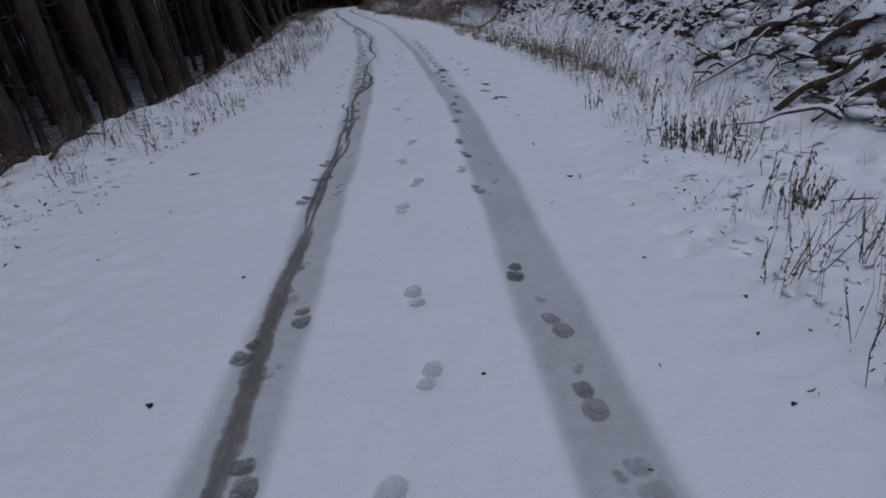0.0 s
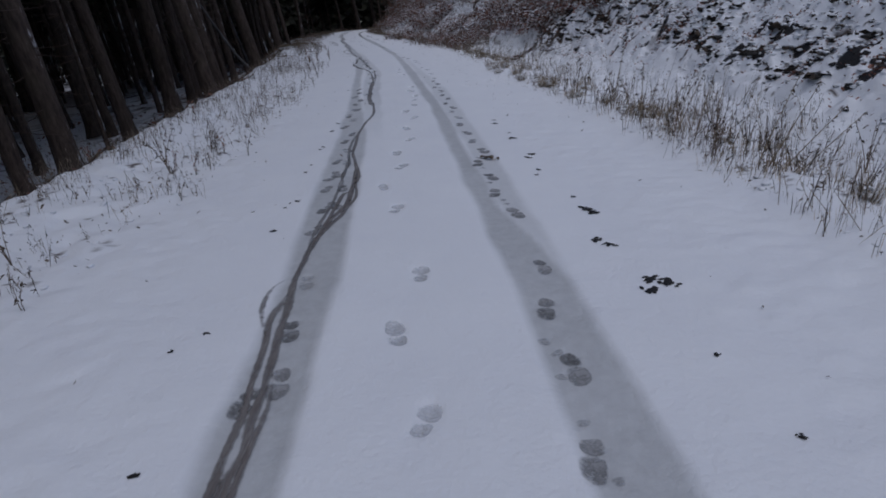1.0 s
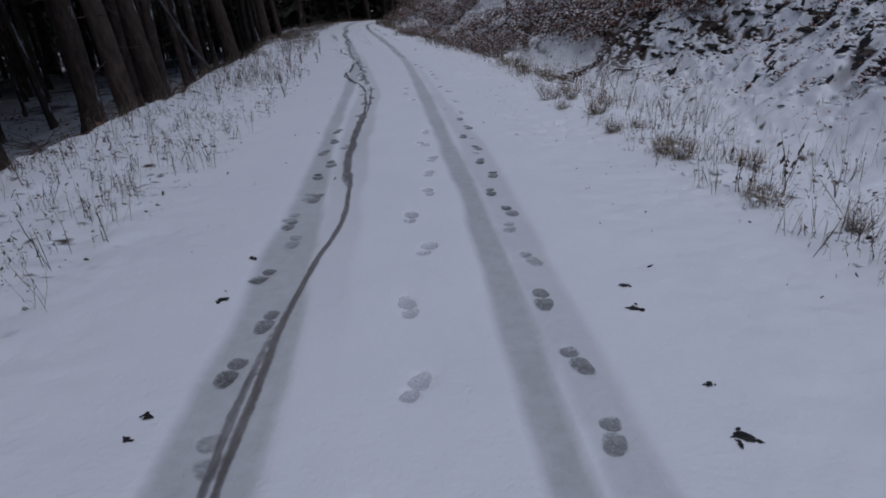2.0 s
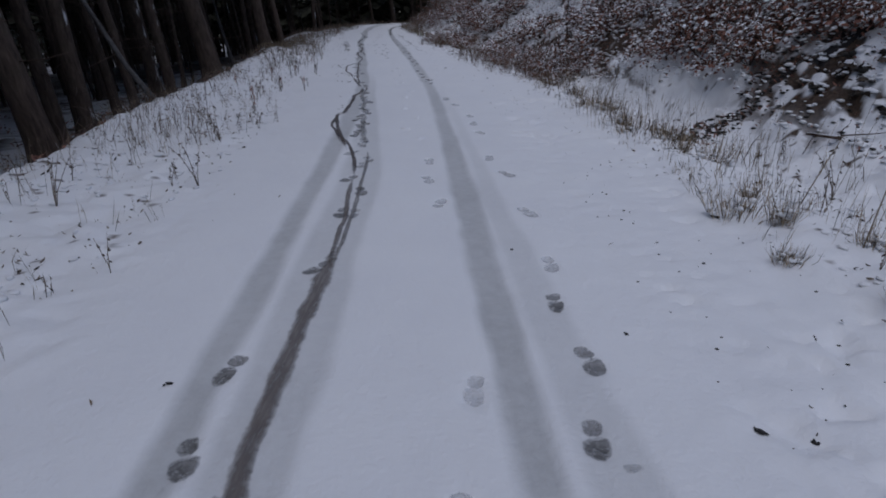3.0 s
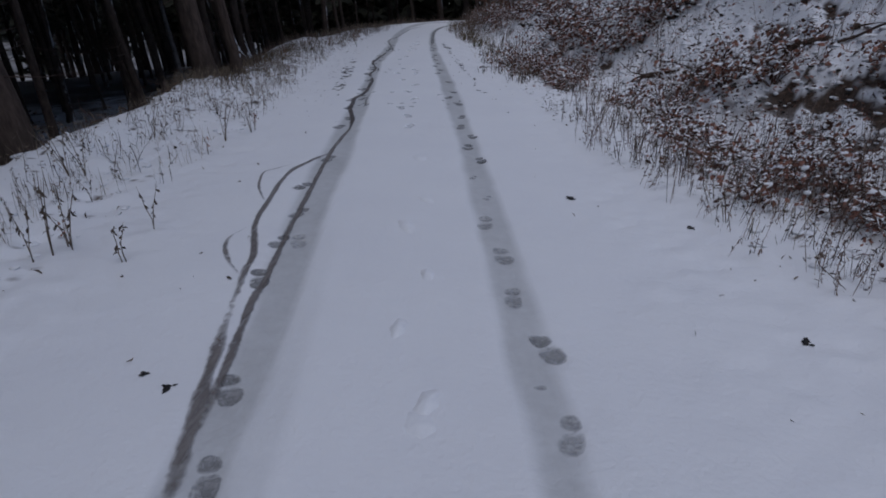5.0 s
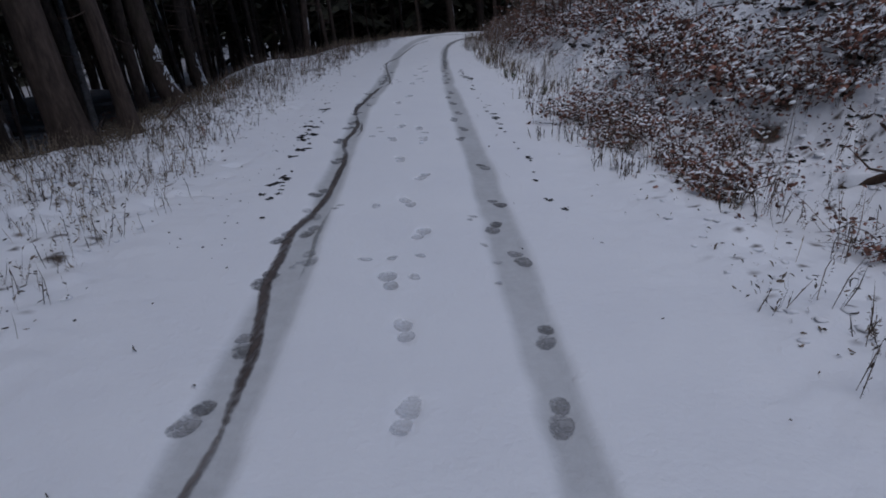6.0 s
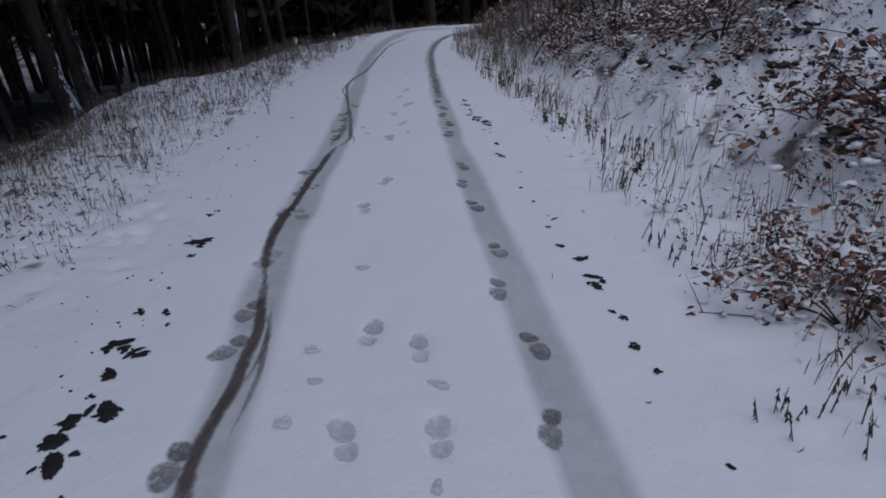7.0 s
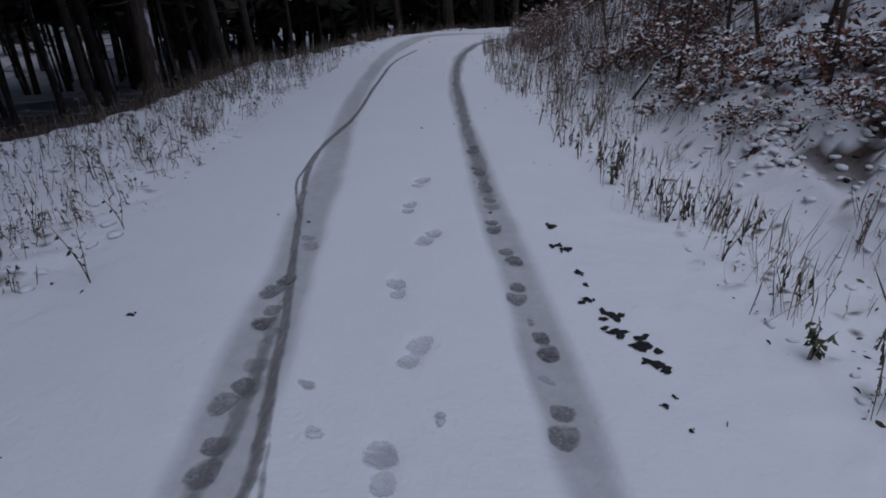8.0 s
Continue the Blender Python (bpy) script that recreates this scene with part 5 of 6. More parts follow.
# ---- shrubs on the bank ----
def shrub(seed, wide, tall, count):
    rng = np.random.default_rng(seed)
    root = new("shrub")
    twigs, leaves, snow = Build(), Build(), Build()
    for s in range(11):
        w = rng.uniform(0, 6.3)
        r = wide * rng.uniform(0.35, 1.0)
        top = tall * rng.uniform(0.45, 1.0)
        pts = []
        for u in (0, 0.3, 0.6, 0.85, 1.0):
            k = r * u ** 1.2
            pts.append(Vector((math.cos(w) * k + rng.normal(0, 0.03) * u, math.sin(w) * k + rng.normal(0, 0.03) * u, top * (1.25 * u - 0.3 * u * u) - 0.05)))
        twigs.tube(pts, [0.009, 0.007, 0.005, 0.0035, 0.0015], 5)
        for b in range(6):
            i = int(rng.integers(1, 4))
            q = pts[i].lerp(pts[i + 1], rng.random())
            e = q + Vector((rng.normal(0, 0.22), rng.normal(0, 0.22), rng.uniform(-0.05, 0.2))) * wide
            twigs.tube([q, q.lerp(e, 0.5) + Vector((0, 0, 0.02)), e], [0.0035, 0.0028, 0.0012], 4)
            if rng.random() < 0.35:
                z = Vector((0, 0, 0.006))
                snow.blade(q + z, e + z * 1.5, rng.uniform(0.004, 0.009), 0.12, (e - q).cross(Vector((0, 0, 1))))
            for _ in range(count - 2):
                c = q.lerp(e, rng.uniform(0.1, 1.0)) + Vector(rng.normal(0, 0.045, 3))
                n = rng.uniform(0.028, 0.08)
                d = Vector((rng.normal(), rng.normal(), rng.normal() * 0.5 - 0.35)).normalized() * n
                leaves.blade(c, c + d, n * 0.6, 0.18)
                if rng.random() < 0.42:
                    f = Vector((rng.normal(), rng.normal(), rng.normal(0, 0.5))).normalized()
                    g = f.cross(Vector((0, 0, 1)))
                    z = Vector((0, 0, 0.012))
                    m = n * rng.uniform(0.35, 0.95)
                    k = len(snow.v)
                    snow.v += [c + z - f * m, c + z - g * m * 0.6 - f * m * 0.1, c + z + f * m, c + z + g * m * 0.6, c + z * 2.2]
                    snow.f += [(k, k + 1, k + 4), (k + 1, k + 2, k + 4), (k + 2, k + 3, k + 4), (k + 3, k, k + 4)]
    for _ in range(15 * count):
        w, r = rng.uniform(0, 6.3), wide * rng.random() ** 0.6
        c = Vector((math.cos(w) * r, math.sin(w) * r, rng.uniform(0.0, 0.35) * tall))
        n = rng.uniform(0.028, 0.08)
        leaves.blade(c, c + Vector((rng.normal(), rng.normal(), rng.normal() * 0.5)).normalized() * n, n * 0.6, 0.2)
        if rng.random() < 0.35:
            snow.blob(c + Vector((0, 0, 0.012)), n * rng.uniform(0.4, 0.9), n * rng.uniform(0.4, 0.9), n * 0.28)
    part("brushwood", twigs.mesh("brushwood", TWIG), root, kind="stuff")
    part("foliage", leaves.mesh("foliage", LEAF, False), root, kind="stuff")
    part("snow_cover", snow.mesh("snow_cover", CAP), root, "snow caught on the leaves", "stuff")
    return tagged(root, "low shrub with withered brown leaves dusted with snow", "shrub", "shrubs on the bank")


SHRUBS = [shrub(s, w, h, n) for s, w, h, n in ((21, 0.75, 0.55, 6), (22, 0.9, 0.7, 7), (23, 0.6, 0.45, 6), (24, 1.0, 0.85, 7), (25, 0.7, 0.35, 7))]
rng = np.random.default_rng(5)
placed = []
tries = 0
# Open snow between the shrubs: along, up the bank from its foot, and how far it reaches.
CLEARINGS = [(33.5, 0.45, 1.4, 0.75), (36.5, 0.1, 0.8, 0.5), (40.9, 1.5, 1.1, 0.65), (43.4, 0.5, 1.0, 0.6), (35.4, 1.0, 1.0, 0.45)]
for y, l, k in ((26.7, 5.7, 1.0), (27.3, 5.4, 0.9), (27.9, 5.9, 1.1), (27.1, 6.4, 1.2), (26.1, 6.3, 1.0), (25.4, 6.6, 0.9), (26.5, 6.9, 1.1), (25.9, 5.5, 0.9), (26.4, 5.3, 0.9), (26.9, 5.1, 0.85), (27.5, 4.9, 0.8), (25.4, 5.9, 0.9), (26.6, 4.95, 0.75), (26.1, 5.1, 0.8), (27.2, 4.7, 0.7), (25.7, 5.25, 0.75), (27.9, 4.6, 0.7), (26.9, 5.45, 0.9), (47.3, 3.1, 0.5), (46.7, 3.5, 0.55), (47.8, 3.4, 0.7), (48.3, 3.1, 0.7)):
    placed.append(on(y, l))
    m = Matrix.Translation(placed[-1]) @ Matrix.Rotation(radians(-20), 4, "Y") @ Matrix.Rotation(y * 7, 4, "Z") @ Matrix.Diagonal((1.15 * k, 1.15 * k, 1.15 * k, 1))
    made = SHRUBS[len(placed) - 1] if len(placed) < 6 else copy_thing(SHRUBS[len(placed) % 5], m)
    made.matrix_basis = m
while len(placed) < 299 and tries < 14000:
    tries += 1
    y = rng.uniform(23, 60)
    thick = 23 < y < 43.5 or y > 49.5
    a = rng.uniform(-0.6 if 28.2 < y < 31.5 else -1.3 if 31.5 < y < 34 else -1.0 if thick else 0.1, 4.2)
    if 43.5 < y < 49 and rng.random() < (0.95 if a < 0.7 else 0.45):
        continue
    if y < 29.2 and a < 0.75 + 0.7 * float(vnoise(y, 3, 1.1, 77)):
        continue
    if 40.5 < y < 50 and a < 0.5 or y > 50 and a < -0.1:
        continue
    if 27.8 < y < 30.6 and 0.4 < a < 2.4 and rng.random() < 0.75:
        continue
    if any(((y - cy) / ry) ** 2 + ((a - ca) / ra) ** 2 < 1 for cy, ca, ry, ra in CLEARINGS):
        continue
    if y > 34 and thick and float(fbm(y, a, 1.3, 70)) > 0.52:
        continue
    p = on(y, float(line(BANK, y)) + a)
    if any((p - q).length < (0.36 if thick else 0.5) for q in placed):
        continue
    i = len(placed)
    m = Matrix.Translation(p) @ Matrix.Rotation(radians(-rng.uniform(5, 30)), 4, "Y") @ Matrix.Rotation(rng.uniform(0, 6.3), 4, "Z")
    placed.append(p)
    k = rng.uniform(0.6, 0.85) if a < 0.4 else rng.uniform(0.8, 1.2) if thick else rng.uniform(0.75, 1.15)
    made = copy_thing(SHRUBS[int(rng.integers(0, 5))], m)
    made.matrix_basis = m @ Matrix.Diagonal((k, k, k, 1))


# ---- forest trees ----
def tree(seed, girth, tall, sweep=0.0):
    rng = np.random.default_rng(seed)
    root = new("tree")
    trunk, twigs, crown = Build(), Build(), Build()
    hs = [-0.4, 0.0, 0.15, 0.4, 0.9, 1.8, 3.5, 6, 9, 12, tall]
    bend = rng.normal(0, 0.012, 2)
    pts = [Vector((bend[0] * h * h * 0.12 + rng.normal(0, 0.012), bend[1] * h * h * 0.12 + rng.normal(0, 0.012), h)) for h in hs]
    pts = [p - Vector((sweep * (1 - math.exp(-max(p.z, 0) / 0.7)), 0, 0)) for p in pts]
    rad = [girth * k for k in (1.75, 1.5, 1.28, 1.1, 1.0, 0.95, 0.88, 0.76, 0.58, 0.36, 0.03)]
    trunk.tube(pts, rad, 12)
    for b in range(30):
        h = rng.uniform(1.2, 6.5)
        w = rng.uniform(0, 6.3)
        n = rng.uniform(0.3, 1.5)
        q = Vector((0, 0, h))
        e = q + Vector((math.cos(w) * n, math.sin(w) * n, rng.uniform(-0.35, 0.1) * n))
        twigs.tube([q, q.lerp(e, 0.5) + Vector((0, 0, -0.04 * n)), e], [0.010, 0.006, 0.0015], 4)
    # Crowns stand above the view, added to darken the woods below.
    for b in range(44):
        h = rng.uniform(6.5, tall)
        w = rng.uniform(0, 6.3)
        n = (2.3 * (1 - (h - 6.5) / (tall - 5.5)) + 0.35) * rng.uniform(0.7, 1.15)
        q = Vector((0, 0, h))
        e = q + Vector((math.cos(w) * n, math.sin(w) * n, -0.35 * n))
        side = Vector((-math.sin(w), math.cos(w), rng.normal(0, 0.25)))
        for u in (0.25, 0.5, 0.75):
            c = q.lerp(e, u)
            crown.blade(c - (e - q) * 0.12, c + (e - q) * rng.uniform(0.22, 0.34) + Vector((0, 0, -0.15)), 0.75 * (1.1 - u * 0.5), 0.1, side)
    stem = part("trunk", trunk.mesh("trunk", BARK), root)
    if sweep:
        snow = Build()
        for _ in range(150):
            h = 1.15 * rng.random() ** 1.3
            i = max(k for k in range(1, 6) if hs[k] <= h)
            u = (h - hs[i]) / (hs[i + 1] - hs[i])
            c, r = pts[i].lerp(pts[i + 1], u), rad[i] + (rad[i + 1] - rad[i]) * u
            w, n = rng.normal(0, 0.42), rng.uniform(0.012, 0.045) * (1.15 - 0.6 * h)
            snow.blob(c + Vector((math.cos(w) * r, math.sin(w) * r, 0)), n * 0.5, n, n * 1.5)
        part("snow_cap", snow.mesh("snow_cap", CAP), stem, "snow plastered on the swept butt", "stuff")
    part("dead_brushwood", twigs.mesh("dead_brushwood", TWIG), root, "bare dead twigs on the lower trunk", "stuff")
    part("crown", crown.mesh("crown", NEEDLES, False), root, "dark needled crown above view, added to shade the woods", "stuff")
    return tagged(root, "tall dark forest tree with mossy bark on snowy slope", "tree", "forest trees below the road")


TREES = [tree(s, g, t) for s, g, t in ((41, 0.17, 15), (42, 0.22, 17), (43, 0.14, 14), (44, 0.19, 16), (45, 0.055, 10), (46, 0.09, 12))]
# The trunks that stand out along the edge: place, size.
EDGE = [(-6.0, 8.3, 1.3), (-6.3, 11.7, 1.15), (-6.9, 14.5, 1.0), (-8.5, 20.8, 1.0), (-7.6, 18.2, 0.9), (-8.4, 12.4, 1.0), (-9.7, 18.8, 0.9), (-7.3, 24.4, 1.1), (-6.6, 22.0, 1.2), (-10.3, 29.6, 1.1),
        (-10.9, 31.8, 1.0), (-11.2, 34.5, 0.9), (-9.8, 28.0, 1.0), (-8.8, 33.4, 1.35), (-9.6, 32.4, 1.2), (-13.6, 35.3, 1.0), (-11.7, 37.1, 1.0), (-12.6, 41.0, 1.0),
        (-14.7, 39.0, 0.9), (-14.9, 45.7, 1.0), (-14.6, 49.6, 0.9), (-10.3, 49.4, 0.8), (-13.0, 51.7, 1.0), (-15.3, 55.2, 0.9), (-12.3, 47.2, 0.9), (-8.9, 24.4, 1.2), (-8.5, 27.1, 1.2), (-6.6, 15.3, 1.1), (-10.5, 33.2, 1.1), (-7.9, 17.3, 0.9), (-9.9, 22.4, 1.0), (-11.6, 43.4, 0.9), (-13.0, 46.2, 0.9), (-13.4, 48.7, 1.0), (-14.2, 57.7, 1.0)]
rng = np.random.default_rng(8)
stand = [(x, y, -1.0) for x, y, k in EDGE]
tries = 0
while tries < 9000:
    tries += 1
    y = rng.uniform(-8, 108)
    b = 1.4 + 48 * rng.random() ** 1.3
    x = middle(min(y, 57)) + float(line(CREST, min(y, 57))) - b if y < 58.5 else rng.uniform(-45, 16)
    if y > 58.5:
        b = max(y - 58.5, 1)
        if x - middle(y) > line(CREST, y) - 3.5:
            continue
    if any(abs(x - q[0]) < 1.3 and abs(y - q[1]) < 1.3 for q in stand):
        continue
    stand.append((x, y, b))
    if len(stand) > 900:
        break
for k in range(620):
    y = rng.uniform(-30, 150)
    b = rng.uniform(46, 105)
    stand.append((middle(min(y, 57)) - b, y, b))
stand.sort(key=lambda q: q[2] + 0.25 * max(0, q[1] - 70))
for i, (x, y, b) in enumerate(stand[:294]):
    m = Matrix.Translation((x, y, height(x, y) - 0.05)) @ Matrix.Rotation(radians(rng.normal(-5.5, 2.5)), 4, "Y") @ Matrix.Rotation(rng.uniform(0, 6.3), 4, "Z")
    edge = i < len(EDGE)
    k = EDGE[i][2] * (1.5 if EDGE[i][1] > 37 else 0.9) if edge else rng.uniform(0.7, 1.15)
    kind = (i % 4 if EDGE[i][1] < 37 else 4 + i % 2) if edge else (int(rng.integers(0, 4)) if rng.random() < (0.35 if y < 38 else 0.15) else int(rng.integers(4, 6)))
    made = TREES[i] if i < 6 else copy_thing(TREES[kind], m)
    made.matrix_basis = m @ Matrix.Diagonal((k, k, rng.uniform(0.9, 1.1), 1))
# Two trees with swept butts on the shelf below the verge, and two stout ones beside them.
for seed, girth, sweep, x, y, turn in ((47, 0.17, 0.55, -10.5, 43.0, 0.35), (48, 0.15, 0.35, -12.2, 46.8, 0.3)):
    made = tree(seed, girth, 15, sweep)
    made.matrix_basis = Matrix.Translation((x, y, height(x, y) - 0.05)) @ Matrix.Rotation(turn, 4, "Z")
    tagged(made, "dark forest tree with swept snow-covered butt below verge", "tree", "forest trees below the road")
for x, y, k, kind in ((-8.65, 39.05, 0.62, 0), (-9.05, 38.5, 1.1, 3)):
    m = Matrix.Translation((x, y, height(x, y) - 0.05)) @ Matrix.Rotation(radians(-8), 4, "Y") @ Matrix.Rotation(x, 4, "Z")
    made = copy_thing(TREES[kind], m)
    made.matrix_basis = m @ Matrix.Diagonal((k, k, 1, 1))
far_trunks, far_crowns = Build(), Build()
for x, y, b in stand[294:]:
    z = height(x, y)
    g = rng.uniform(0.1, 0.2)
    far_trunks.tube([(x, y, z - 0.3), (x + rng.normal(0, 0.1), y, z + 6), (x, y, z + 14)], [g * 1.2, g, g * 0.3], 7, False)
    low = 0.3 if b > 44 else 5.5
    for k in range(26):
        h, w = rng.uniform(low, 15), rng.uniform(0, 6.3)
        n = 2.9 * (1 - (h - low) / (16 - low)) + 0.3
        q = Vector((x, y, z + h))
        far_crowns.blade(q, q + Vector((math.cos(w) * n, math.sin(w) * n, -0.4 * n)), 1.1, 0.1, (-math.sin(w), math.cos(w), 0.1))
woods = new("far_woods")
part("trunks", far_trunks.mesh("trunks", BARK), woods)
part("crowns", far_crowns.mesh("crowns", NEEDLES, False), woods)
tagged(woods, "dense dark conifer woods further down the slope", "woods", kind="stuff")


# ---- dead and leaning wood ----
def snow_ridge(pts, radii, seed, full=1.0):
    """Snow lying along the upper side of a stem."""
    rng = np.random.default_rng(seed)
    v, f = [], []
    path = spline(pts, 0.06)
    n = len(path)
    for i, p in enumerate(path):
        u = i / (n - 1) * (len(radii) - 1)
        k = min(int(u), len(radii) - 2)
        r = radii[k] + (radii[k + 1] - radii[k]) * (u - k)
        d = (path[min(i + 1, n - 1)] - path[max(i - 1, 0)]).normalized()
        s = d.cross(Vector((0, 0, 1))).normalized()
        up = s.cross(d)
        end = 0.1 if i in (0, n - 1) else float(step(0.3, 0.5, vnoise(i * 0.06, seed * 3.7, 0.33, seed + 5)))
        bump_up = float(vnoise(i * 0.06, seed, 0.14, seed))
        h = full * (0.018 + 0.06 * bump_up) * min(1.0, r / 0.04 + 0.3) * end
        wide = full * (0.6 + 0.6 * bump_up) * (0.35 + 0.65 * end)
        for a, lift in ((-1.0, -0.1), (-0.6, 0.75), (0.0, 1.0), (0.6, 0.75), (1.0, -0.1)):
            a *= wide
            v.append(p + s * r * a * (1.0 + 0.25 * bump_up) + up * (math.sqrt(max(0.0, 1 - min(1.0, a * a))) * r + h * lift))
        if i:
            f += [(5 * (i - 1) + k, 5 * (i - 1) + k + 1, 5 * i + k + 1, 5 * i + k) for k in range(4)]
    return mesh_of("snow_cap", v, f, CAP)


def dead_wood(name, label, category, pts, radii, seed, bark=LOGWOOD, group="dead wood on the bank", limbs=2):
    rng = np.random.default_rng(seed)
    root = new(name)
    root.location = pts[0]
    own = [Vector(p) - Vector(pts[0]) for p in pts]
    wood = Build()
    wood.tube(own, radii, 9)
    stem = part("stem", wood.mesh("stem", bark), root)
    if limbs:
        for k in range(limbs):
            limb = Build()
            i = int(rng.integers(0, len(own) - 1))
            q = own[i].lerp(own[i + 1], rng.random())
            e = q + Vector((rng.normal(0, 0.3), rng.normal(0, 0.3), rng.uniform(0.05, 0.3)))
            r = min(0.014, radii[i] * 0.4)
            limb.tube([q, q.lerp(e, 0.5) + Vector(rng.normal(0, 0.03, 3)), e], [r, r * 0.7, r * 0.2], 5)
            part("side_branch", limb.mesh("side_branch", TWIG), stem)
    if name != "snag" and group != "dead wood at the forest edge":
        part("snow_cap", snow_ridge(own, radii, seed, 1.15 if name == "log" else 0.7), stem, "snow lying along the top")
    return tagged(root, label, category, group)


# Logs of the brash heap: ends (along, across), thickness.
LOGS = [((9.6, 4.7), (8.5, 5.65), 0.10), ((7.75, 4.95), (7.2, 5.75), 0.085), ((6.86, 4.35), (6.92, 5.25), 0.08), ((7.43, 5.45), (7.6, 6.2), 0.12), ((4.04, 3.15), (4.0, 3.75), 0.03), ((6.5, 4.75), (6.1, 5.5), 0.06),
        ((8.95, 5.5), (8.2, 6.1), 0.08), ((10.4, 5.3), (9.6, 6.2), 0.07), ((8.3, 4.9), (7.7, 5.3), 0.05),
        ((37.4, 3.7), (37.0, 4.4), 0.07), ((35.45, 4.9), (34.9, 5.4), 0.07)]
for k, (a, b, r) in enumerate(LOGS):
    p, q = on(*a, r * 0.2), on(*b, r * 0.45)
    r *= 0.7
    j = np.random.default_rng(250 + k)
    m1 = p.lerp(q, 0.35) + Vector((j.normal(0, 0.05), j.normal(0, 0.05), 0.02 + j.uniform(0, 0.05)))
    m2 = p.lerp(q, 0.7) + Vector((j.normal(0, 0.05), j.normal(0, 0.05), j.uniform(-0.02, 0.04)))
    dead_wood("log", "fallen brown log with a cap of snow on bank", "log", [p, m1, m2, q], [r * j.uniform(0.7, 1.0) for _ in range(4)], 300 + k, limbs=3)
rng = np.random.default_rng(77)
for k in range(64):
    y = rng.uniform(4.5, 10.4) if k < 44 else rng.uniform(20, 56)
    l = float(line(BANK, y)) + rng.uniform(-0.2, 2.6)
    w, n = rng.uniform(0, 6.3), rng.uniform(0.4, 1.1)
    p, q = on(y, l, 0.03), on(y + math.cos(w) * n, l + math.sin(w) * n, 0.05)
    kinks = [p.lerp(q, u) + Vector((rng.normal(0, 0.07), rng.normal(0, 0.07), rng.uniform(0.02, 0.16))) for u in (0.25, 0.5, 0.75)]
    dead_wood("branch", "bent dead branch with snow on it lying on bank", "branch", [p, *kinks, q], [0.02, 0.017, 0.014, 0.011, 0.006], 400 + k, TWIG, limbs=3)
for k, (y, l) in enumerate(((5.6, -4.1), (6.0, -4.4), (6.3, -4.0), (5.3, -4.5), (24.4, -4.2), (24.9, -4.5), (25.4, -4.2), (25.8, -4.6), (24.1, -4.7), (31.5, -4.7), (32.6, -4.6), (18.5, -4.7), (12.8, -4.8), (14.6, -5.0), (38.3, -4.3), (9.4, -4.6), (10.2, -4.3), (11.6, -4.5), (13.4, -4.3), (15.6, -4.4), (16.8, -4.6), (17.6, -4.3), (19.6, -4.3), (20.6, -4.5), (21.8, -4.2), (22.9, -4.4), (26.8, -4.3), (27.6, -4.6), (28.8, -4.3), (30.0, -4.4), (33.4, -4.3), (34.6, -4.2), (36.0, -4.1), (40.2, -3.8))):
    w, n = rng.uniform(-0.6, 0.9), rng.uniform(0.5, 1.2)
    p, q = on(y, l, 0.03), on(y + math.cos(w) * n, l + math.sin(w) * n * 0.5, 0.06)
    top = p.lerp(q, 0.5) + Vector((rng.normal(0, 0.05), rng.normal(0, 0.05), rng.uniform(0.03, 0.15)))
    dead_wood("branch", "fallen dead branch lying on the snowy edge of woods", "branch", [p, top, q], [0.02, 0.016, 0.008], 700 + k, TWIG, "dead wood at the forest edge", 4)
# Leaning stems among the trees, furred with snow.
for k, (x, y, dx, dy, n, r) in enumerate(((-7.0, 27.2, -2.0, 0.6, 3.0, 0.048), (-12.0, 42.4, -1.2, 1.2, 3.0, 0.07))):
    p = Vector((x, y, height(x, y) - 0.1))
    pts = [p, p + Vector((dx * 0.34, dy * 0.34, n * 0.26)), p + Vector((dx * 0.66, dy * 0.66, n * 0.6)), p + Vector((dx, dy, n))]
    dead_wood("snag", "slanting dead stem furred with snow among trees", "snag", pts, [r * 1.4, r, r * 0.85, r * 0.6], 500 + k, SNAG, "snags below the road", 4)


# ---- saplings on the bank ----
def sapling(y, l, tall, lean, seed):
    rng = np.random.default_rng(seed)
    root = new("sapling")
    p = on(y, l, -0.05)
    root.location = p
    stem, twigs, leaves = Build(), Build(), Build()
    pts = [Vector((lean[0] * u + rng.normal(0, 0.015), lean[1] * u + rng.normal(0, 0.015), tall * u)) for u in (0, 0.15, 0.35, 0.6, 0.8, 1.0)]
    stem.tube(pts, [0.024, 0.020, 0.017, 0.013, 0.008, 0.003], 7)
    for k in range(24):
        i = int(rng.integers(0, 5))
        q = pts[i].lerp(pts[i + 1], rng.random())
        w, n = rng.uniform(0, 6.3), rng.uniform(0.3, 0.9)
        e = q + Vector((math.cos(w) * n, math.sin(w) * n, rng.uniform(-0.1, 0.25)))
        twigs.tube([q, q.lerp(e, 0.5) + Vector((0, 0, 0.03)), e], [0.007, 0.005, 0.0015], 4)
        for _ in range(12):
            c = q.lerp(e, rng.uniform(0.3, 1.0)) + Vector(rng.normal(0, 0.03, 3))
            leaves.blade(c, c + Vector((rng.normal(0, 0.03), rng.normal(0, 0.03), -0.04)), 0.024, 0.15)
    trunk = part("stem", stem.mesh("stem", TWIG), root)
    part("brushwood", twigs.mesh("brushwood", TWIG), trunk, kind="stuff")
    part("foliage", leaves.mesh("foliage", LEAF, False), trunk, "a few withered brown leaves", "stuff")
    return tagged(root, "thin young tree with bare twigs on snowy bank", "sapling", "saplings on the bank")


